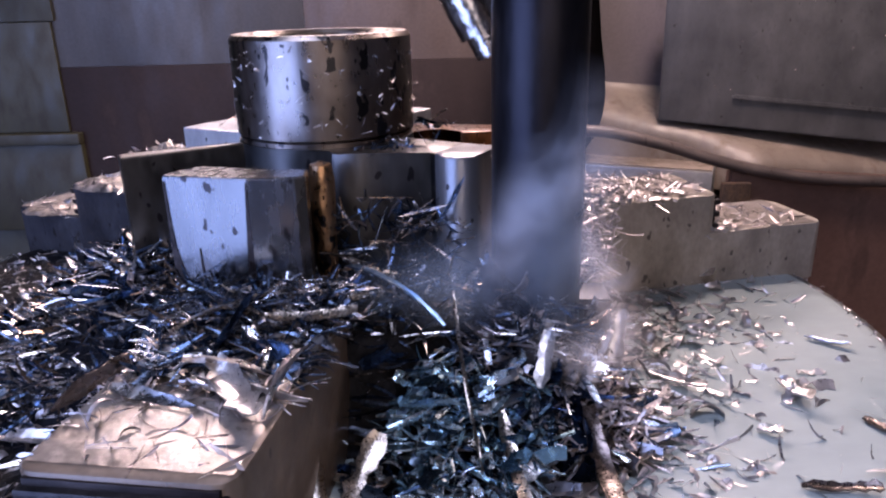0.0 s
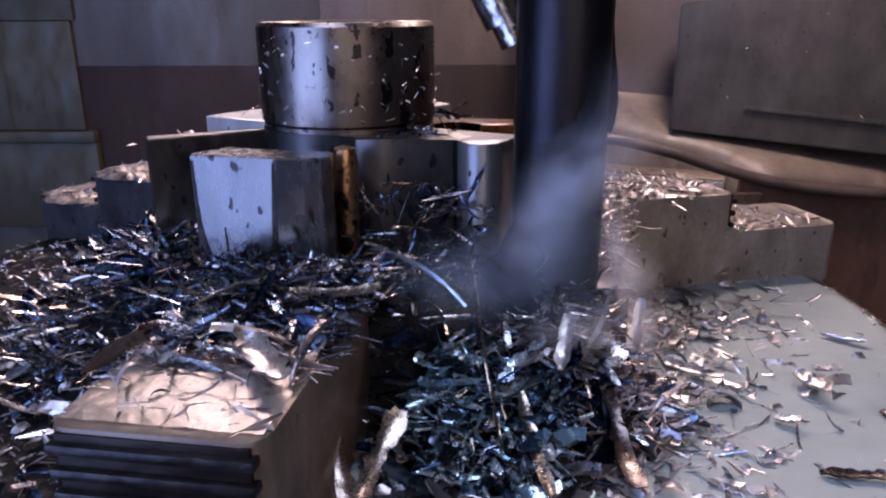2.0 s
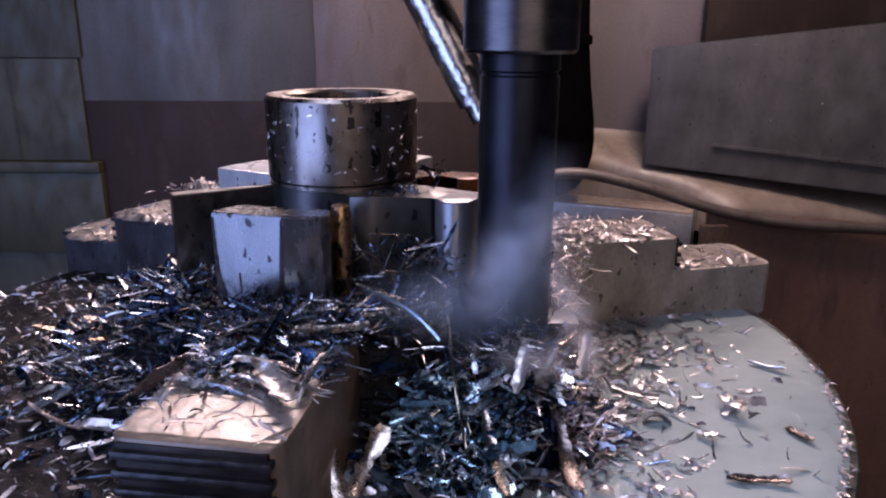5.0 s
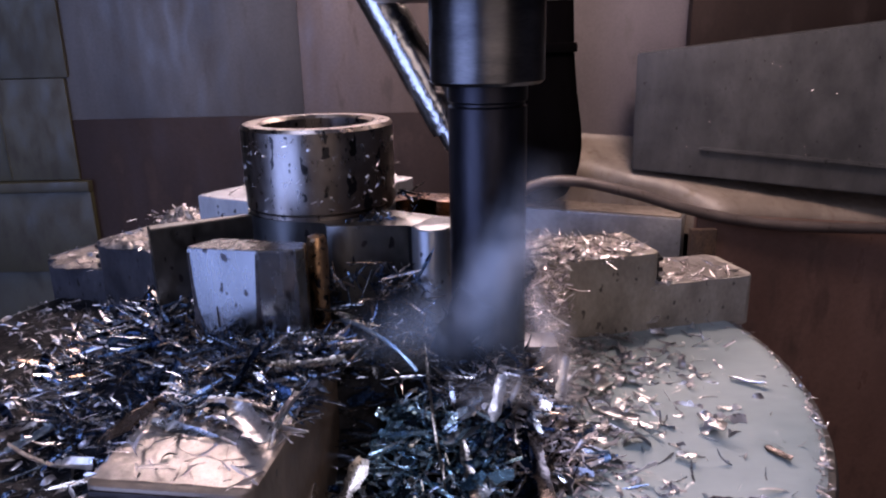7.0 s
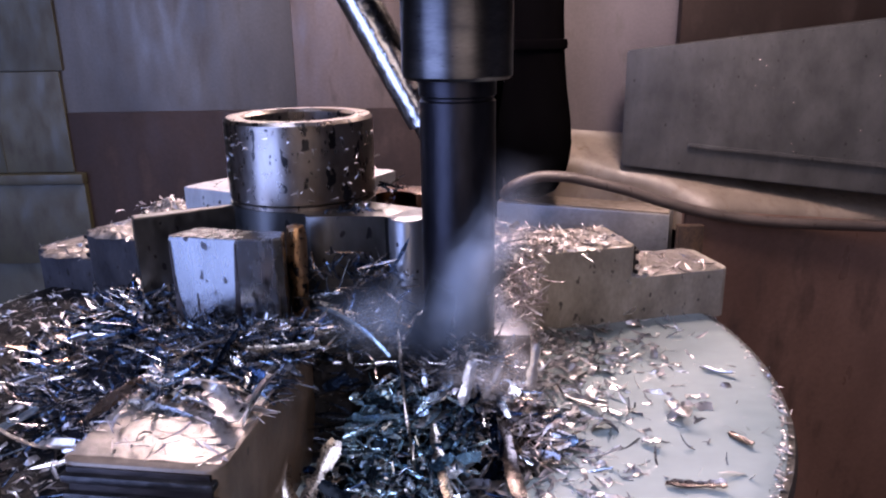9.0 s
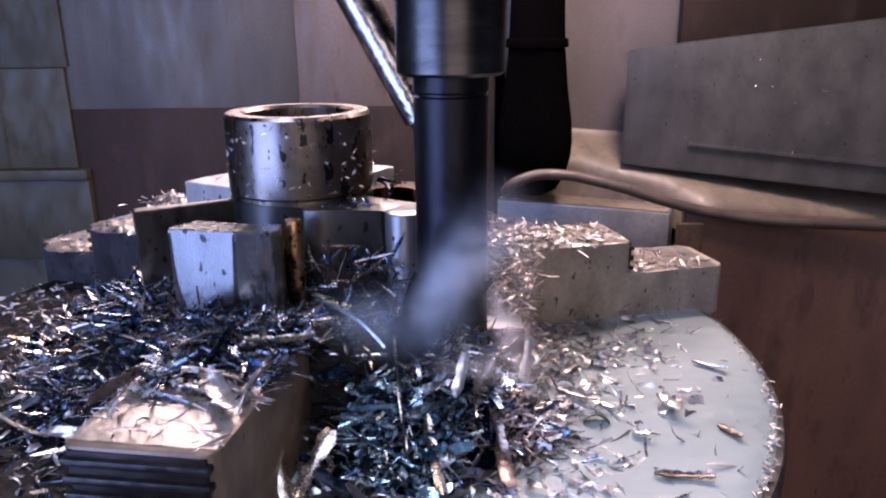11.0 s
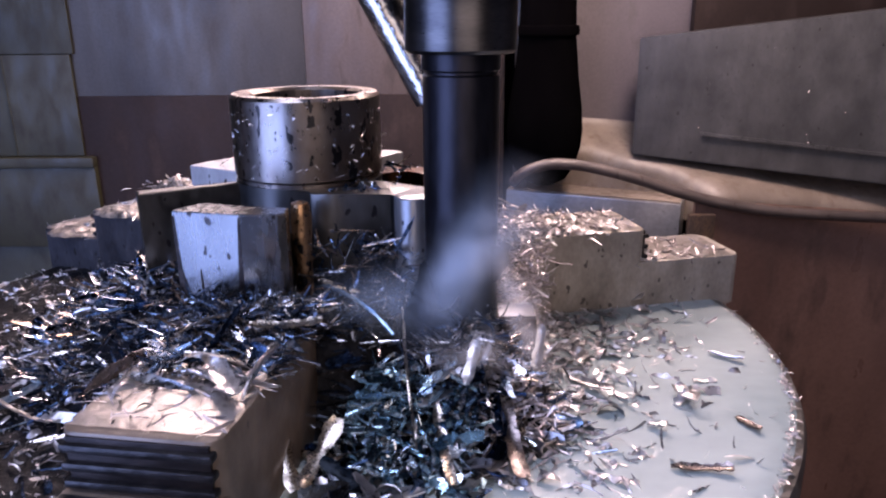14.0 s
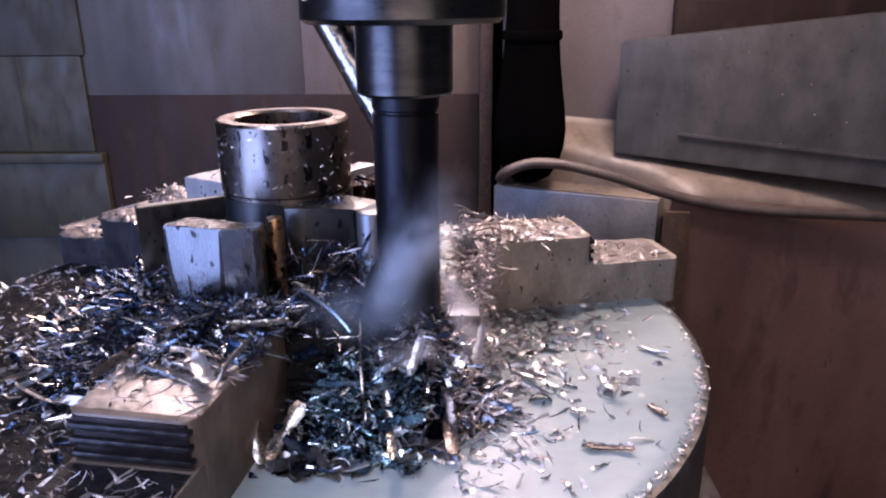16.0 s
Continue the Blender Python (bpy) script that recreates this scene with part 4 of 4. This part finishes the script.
def single_chips():
    """Large chips that can be told apart."""
    meshes = []
    for k, (kind, length, width) in enumerate(((0, 0.024, 0.0050), (0, 0.020, 0.0062), (1, 0.028, 0.0036), (2, 0.018, 0.0060), (1, 0.016, 0.0055), (0, 0.032, 0.0030), (2, 0.014, 0.0075), (1, 0.022, 0.0070))):
        for mat in (chip_one, silver_one):
            p, f = chip_shape(kind, length, width)
            me = bpy.data.meshes.new("steel_chip")
            me.from_pydata(p.tolist(), [], f)
            me.materials.append(mat.m)
            for poly in me.polygons:
                poly.use_smooth = True
            me.set_sharp_from_angle(angle=radians(50))
            meshes.append((me, p))

    def place(mesh, x, y, z, turn, label):
        me, p = mesh
        ob = new("steel_chip", me)
        low = min((turn @ Vector(v)).z for v in p)
        ob.matrix_basis = Matrix.Translation((x, y, z - low - 0.0006)) @ turn.to_4x4()
        tagged(ob, label, "metal chip", "large loose chips")

    for k in range(80):
        x, y = polar(-200, -60, 0.085, 0.160)
        place(meshes[2 * rng.choice((0, 2, 2, 5, 5, 4)) + (k % 4 == 0)], x, y, top_of(x, y) + 0.001, chip_turn(0.3), "long blued steel chip lying on the heap")
    for k in range(120):
        x, y = polar(-80, -38, 0.106, 0.166)
        place(meshes[2 * rng.choice((1, 3, 4, 6, 7, 0, 7)) + (k % 4 == 0)], x, y, top_of(x, y), chip_turn(0.34, rng.normal(-0.7, 0.7)), "coarse curled steel chip standing in the coolant")
    for k in range(26):
        x, y = polar(-60, 15, 0.13, 0.225)
        if rng.random() < math.exp(-(math.hypot(x, y) - 0.13) / 0.05):
            place(meshes[2 * rng.choice((4, 4, 3, 0)) + 1], x, y, -0.0022, chip_turn(0.2), "bright steel chip afloat in the milky coolant")


single_chips()


def landmark(a, b, width, material, label, curl=0.6, cup=0.15, ragged=0.2, seed=1):
    """One large chip from a to b, bent along its length and cupped across."""
    r = np.random.default_rng(seed)
    a, b = Vector(a), Vector(b)
    length = (b - a).length
    bm = bmesh.new()
    rows, n = [], 12
    for k in range(n + 1):
        u = k / n
        ang = curl * (u - 0.5)
        x = length * (math.sin(ang) / curl + 0.0)
        z = length * (1 - math.cos(ang)) / curl
        w = width * min(1.0, 0.5 + 3 * u, 0.75 + 3 * (1 - u)) * (1 + ragged * r.uniform(-1, 1))
        row = []
        for v in (-1.0, -0.35, 0.35, 1.0):
            row.append((x, v * w / 2, z + cup * w * v * v + 0.0004 * r.uniform(-1, 1)))
        rows.append([bm.verts.new(p) for p in row] + [bm.verts.new((p[0], p[1], p[2] - 0.0006)) for p in row[::-1]])
    for p, q in zip(rows, rows[1:]):
        for k in range(8):
            bm.faces.new((p[k], p[(k + 1) % 8], q[(k + 1) % 8], q[k]))
    bm.faces.new(rows[0][::-1]), bm.faces.new(rows[-1])
    way = (b - a).normalized()
    side = Vector((0, 0, 1)).cross(way).normalized()
    turn = Matrix((way, side, way.cross(side))).transposed().to_4x4()
    ob = part("steel_chip", bm, material, None, "", Matrix.Translation((a + b) / 2) @ turn @ Matrix.Rotation(r.uniform(-0.5, 0.5), 4, "X"), 50)
    return tagged(ob, label, "metal chip", "large loose chips")


def landmark_chips():
    straw = "long straw-coloured steel chip lying on the heap"
    landmark((-0.063, -0.070, 0.050), (-0.026, -0.085, 0.052), 0.0035, golden_chip, straw, 0.3, seed=2)
    landmark((-0.031, -0.127, 0.058), (-0.006, -0.094, 0.056), 0.0034, golden_chip, straw, -0.3, seed=3)
    landmark((-0.004, -0.121, 0.056), (0.024, -0.114, 0.055), 0.0040, golden_chip, straw, 0.5, seed=4)
    landmark((0.013, -0.069, 0.060), (0.052, -0.108, 0.052), 0.0018, blue_chip, "long arched blued chip below the slot", -0.9, seed=5)
    white = "bright white glinting steel flake"
    landmark((-0.012, -0.146, 0.0535), (0.006, -0.174, 0.0525), 0.0075, white_chip, "crumpled bright flake on the front jaw", 0.7, 0.3, 0.4, seed=6)
    landmark((-0.020, -0.150, 0.0525), (-0.004, -0.158, 0.0520), 0.0060, white_chip, "crumpled bright flake on the front jaw", -0.6, 0.3, 0.4, seed=7)
    blue = "broad blued steel flake"
    landmark((-0.139, -0.034, 0.012), (-0.140, 0.002, 0.016), 0.0090, blue_chip, blue + " on the wet chuck face", 0.3, 0.05, 0.1, seed=8)
    landmark((-0.126, -0.102, 0.010), (-0.112, -0.088, 0.014), 0.0080, blue_chip, blue + " on the wet chuck face", 0.3, 0.05, 0.1, seed=9)
    landmark((0.034, -0.116, 0.012), (0.047, -0.092, 0.022), 0.0105, blue_chip, blue + " in the hollow beside the jaw", 0.3, 0.05, 0.25, seed=10)
    landmark((0.026, -0.124, 0.010), (0.052, -0.122, 0.011), 0.0080, blue_chip, blue + " in the hollow beside the jaw", 0.4, 0.1, 0.2, seed=11)
    landmark((0.040, -0.128, 0.008), (0.060, -0.110, 0.018), 0.0085, blue_chip, blue + " in the hollow beside the jaw", -0.4, 0.1, 0.3, seed=12)
    gold = "curled golden steel chip standing in the coolant"
    landmark((0.019, -0.154, 0.004), (0.030, -0.126, 0.017), 0.0062, golden_chip, gold, 0.8, 0.15, 0.4, seed=13)
    landmark((0.007, -0.127, 0.024), (0.017, -0.156, 0.006), 0.0050, golden_chip, gold, -0.5, 0.12, 0.35, seed=14)
    landmark((0.069, -0.118, 0.020), (0.076, -0.152, 0.004), 0.0042, golden_chip, gold, 0.4, 0.10, 0.18, seed=15)
    landmark((0.072, -0.138, 0.008), (0.086, -0.129, 0.012), 0.0065, white_chip, white, 0.4, 0.1, 0.1, seed=16)
    landmark((0.098, -0.113, 0.017), (0.103, -0.146, 0.001), 0.0065, dark_chip, "dark curved chip standing in the coolant", 0.9, 0.1, 0.12, seed=17)
    landmark((0.080, -0.150, 0.001), (0.087, -0.163, 0.014), 0.0080, dark_chip, "dark curved chip standing in the coolant", 0.9, 0.3, 0.1, seed=18)
    landmark((0.112, -0.088, 0.008), (0.118, -0.078, 0.038), 0.0050, white_chip, white, 0.3, 0.2, 0.3, seed=19)
    landmark((0.082, -0.121, 0.030), (0.087, -0.104, 0.042), 0.0050, white_chip, white, 0.3, 0.2, 0.3, seed=20)
    landmark((0.054, -0.092, 0.052), (0.062, -0.140, 0.012), 0.0012, golden_chip, "thin upright steel thread before the heap", 0.2, 0.0, 0.0, seed=21)
    float_ = "steel sliver afloat in the milky coolant"
    landmark((0.183, -0.071, 0.002), (0.187, -0.090, 0.004), 0.0050, white_chip, float_, 0.8, 0.4, 0.4, seed=22)
    landmark((0.192, -0.072, 0.003), (0.180, -0.084, 0.002), 0.0045, white_chip, float_, -0.8, 0.4, 0.4, seed=23)
    landmark((0.203, -0.096, 0.001), (0.209, -0.108, 0.002), 0.0035, dark_chip, float_, 0.3, 0.1, 0.2, seed=24)
    landmark((0.163, -0.134, 0.001), (0.187, -0.137, 0.002), 0.0040, dark_chip, float_, 0.3, 0.2, 0.3, seed=25)
    landmark((0.186, 0.045, 0.003), (0.193, 0.034, 0.008), 0.0062, white_chip, white, 0.3, 0.1, 0.2, seed=26)
    landmark((0.088, -0.112, 0.006), (0.126, -0.110, 0.003), 0.0055, dark_chip, float_, 0.4, 0.2, 0.2, seed=27)
    landmark((0.063, -0.100, 0.018), (0.102, -0.110, 0.010), 0.0060, dark_chip, float_, 0.4, 0.2, 0.2, seed=28)
    landmark((0.212, -0.030, 0.001), (0.227, -0.041, 0.002), 0.0032, white_chip, float_, 0.4, 0.2, 0.2, seed=29)
    landmark((0.162, -0.102, 0.001), (0.169, -0.107, 0.003), 0.0042, white_chip, float_, 0.4, 0.3, 0.3, seed=30)
    landmark((0.135, -0.060, 0.001), (0.152, -0.078, 0.004), 0.0040, white_chip, float_, 0.4, 0.3, 0.3, seed=31)
    landmark((0.150, -0.030, 0.001), (0.140, -0.048, 0.006), 0.0045, white_chip, float_, -0.5, 0.3, 0.3, seed=32)


landmark_chips()


def crumpled(cx, cy, z, rx, ry, height, turn, material, label, seed):
    """A crumpled lump of matted chips: ridged and torn, with a ragged outline."""
    bm = bmesh.new()
    rows, n, steps = [], 12, 44
    for i in range(n + 1):
        row = []
        for k in range(1 if i == 0 else steps):
            a = 2 * math.pi * k / steps
            r = i / n * (1 + 0.22 * noise.noise((2 * math.cos(a), 2 * math.sin(a), seed)) + 0.10 * noise.noise((7 * math.cos(a), 7 * math.sin(a), seed)))
            x, y = rx * r * math.cos(a), ry * r * math.sin(a)
            ridge = 1 - 2 * abs(noise.noise((x * 95, y * 95, seed)))
            fine = noise.noise((x * 420, y * 420, seed + 3))
            h = height * (0.55 + 0.45 * ridge + 0.20 * fine) * (1 - (i / n) ** 4)
            row.append(bm.verts.new((x, y, max(0.0, h) if i < n else 0.0)))
        rows.append(row)
    for p, q in zip(rows, rows[1:]):
        for k in range(steps):
            w = (k + 1) % steps
            bm.faces.new((p[0], q[k], q[w]) if len(p) == 1 else (p[k], q[k], q[w], p[w]))
    bm.faces.new(rows[-1][::-1])
    return tagged(part("chip_clump", bm, material, None, "", pose(cx, cy, z, 0, 0, turn), 25), label, "chip clump")


crumpled(-0.099, 0.066, 0.0675, 0.017, 0.013, 0.0095, 150, crust_steel, "crumpled pale clump of matted chips on the jaw", 1.7)
crumpled(-0.148, 0.088, 0.0490, 0.019, 0.014, 0.0045, 150, crust_steel, "low crust of matted chips on the jaw step", 4.1)
crumpled(-0.196, 0.113, 0.0283, 0.018, 0.014, 0.0030, 150, crust_steel, "low crust of matted chips on the lower jaw step", 6.4)


def work_stop():
    ob = empty("work_stop", "dark oily steel stop block beside the cutter", "stop block")
    part("block", box(0.098, 0.1165, -0.066, -0.048, -0.003, 0.036, 0.0015), groove_steel, ob)
    # paler plate stands in for light falling on the block's top
    part("pale_top", box(0.0985, 0.116, -0.0655, -0.0485, 0.0358, 0.0372, 0.0006), dark_jaw_steel, ob, "paler top plate, the light on it put into its colour")


work_stop()


# ---------------------------------------------------------------- smoke
def veil(parent, points, widths, material, seed):
    """One bent, rounded veil of smoke along a line."""
    bm = bmesh.new()
    uv = bm.loops.layers.uv.new("UVMap")
    pts = [Vector(p) for p in points]
    n, across = 24, 9
    grid = []
    for k in range(n + 1):
        s = k / n * (len(pts) - 1)
        i = min(int(s), len(pts) - 2)
        e = s - i
        p = pts[i].lerp(pts[i + 1], e * e * (3 - 2 * e))
        w = widths[i] + (widths[i + 1] - widths[i]) * e
        way = pts[min(i + 1, len(pts) - 1)] - pts[i]
        if i and e < 0.5:
            way = (pts[i] - pts[i - 1]).lerp(way, 0.5 + e)
        elif i + 2 < len(pts) and e >= 0.5:
            way = way.lerp(pts[i + 2] - pts[i + 1], e - 0.5)
        side = Vector((way.z, 0, -way.x)).normalized()
        row = []
        for j in range(across + 1):
            v = j / across * 2 - 1
            row.append(bm.verts.new(p + side * (v * w / 2) + Vector((0, 0.25 * w * v * v + 0.003 * noise.noise((v * 2, k * 0.4, seed)), 0))))
        grid.append(row)
    for k in range(n):
        for j in range(across):
            face = bm.faces.new((grid[k][j], grid[k][j + 1], grid[k + 1][j + 1], grid[k + 1][j]))
            for loop, (uu, vv) in zip(face.loops, ((j, k), (j + 1, k), (j + 1, k + 1), (j, k + 1))):
                loop[uv].uv = (uu / across, vv / n)
    ob = part("veil", bm, material, parent, "", None, 80)
    ob.visible_shadow = False


def plume(name, label, points, widths, material, layers=3):
    """A body of smoke: several thin veils, one behind the other."""
    base = Vector(points[0])
    ob = empty(name, label, "smoke", m=pose(*base))
    wander = np.random.default_rng(len(points) * 7 + int(1000 * points[0][0]))
    for k in range(layers):
        veil(ob, [Vector(p) - base + Vector((wander.normal(0, 0.003), 0.003 * (k - 1), wander.normal(0, 0.003))) for p in points], [w * wander.uniform(0.8, 1.35) for w in widths], material, k + 3 * len(name))
    return ob


smokes = [
    plume("smoke_plume", "blue-grey smoke streaming slantwise up along the cutter", [(0.066, -0.105, 0.040), (0.074, -0.106, 0.054), (0.085, -0.106, 0.074), (0.096, -0.103, 0.098), (0.104, -0.100, 0.126)], (0.020, 0.025, 0.032, 0.036, 0.030), smoke_mat, 4),
    plume("smoke_plume", "thin blue-grey smoke hanging before the cutter", [(0.074, -0.112, 0.038), (0.082, -0.113, 0.058), (0.090, -0.110, 0.084), (0.096, -0.106, 0.112)], (0.040, 0.046, 0.040, 0.026), steam_mat),
    plume("smoke_haze", "faint bluish smoke spread before the slot", [(0.022, -0.094, 0.046), (0.042, -0.096, 0.055), (0.062, -0.098, 0.057), (0.084, -0.102, 0.050)], (0.030, 0.044, 0.046, 0.034), steam_mat),
    plume("spray_mist", "pale spray mist where the cutter meets the chips", [(0.074, -0.114, 0.046), (0.090, -0.114, 0.042), (0.106, -0.108, 0.030)], (0.016, 0.024, 0.018), mist_mat, 2),
    plume("spray_mist", "pale spray mist thrown beside the cutter", [(0.104, -0.096, 0.086), (0.110, -0.098, 0.056), (0.119, -0.102, 0.020)], (0.010, 0.020, 0.022), mist_mat, 2),
]


# ---------------------------------------------------------------- what moves
def motions():
    """The cutter turns and feeds along; the smoke drifts round it."""
    rows = []
    for k in range(193):
        t = k / 12
        rows.append((t, pose(0.0845 - 0.0048 * t / 16, -0.0822, 0, 0, 0, 78.0 * k)))
    walk(tool, rows)
    drift = np.random.default_rng(3)
    for n, ob in enumerate(smokes):
        home = ob.matrix_basis.translation.copy()
        rows, phase = [], drift.uniform(0, 6.28)
        for k in range(65):
            t = k / 4
            a = phase + 2.1 * t
            rows.append((t, pose(home.x - 0.0048 * t / 16 + 0.003 * math.sin(a) + drift.normal(0, 0.0015), home.y + 0.001 * math.cos(a), home.z + 0.004 * math.sin(1.7 * a) + drift.normal(0, 0.002), drift.normal(0, 2), drift.normal(0, 3.5), drift.normal(0, 4))))
        walk(ob, rows)


motions()
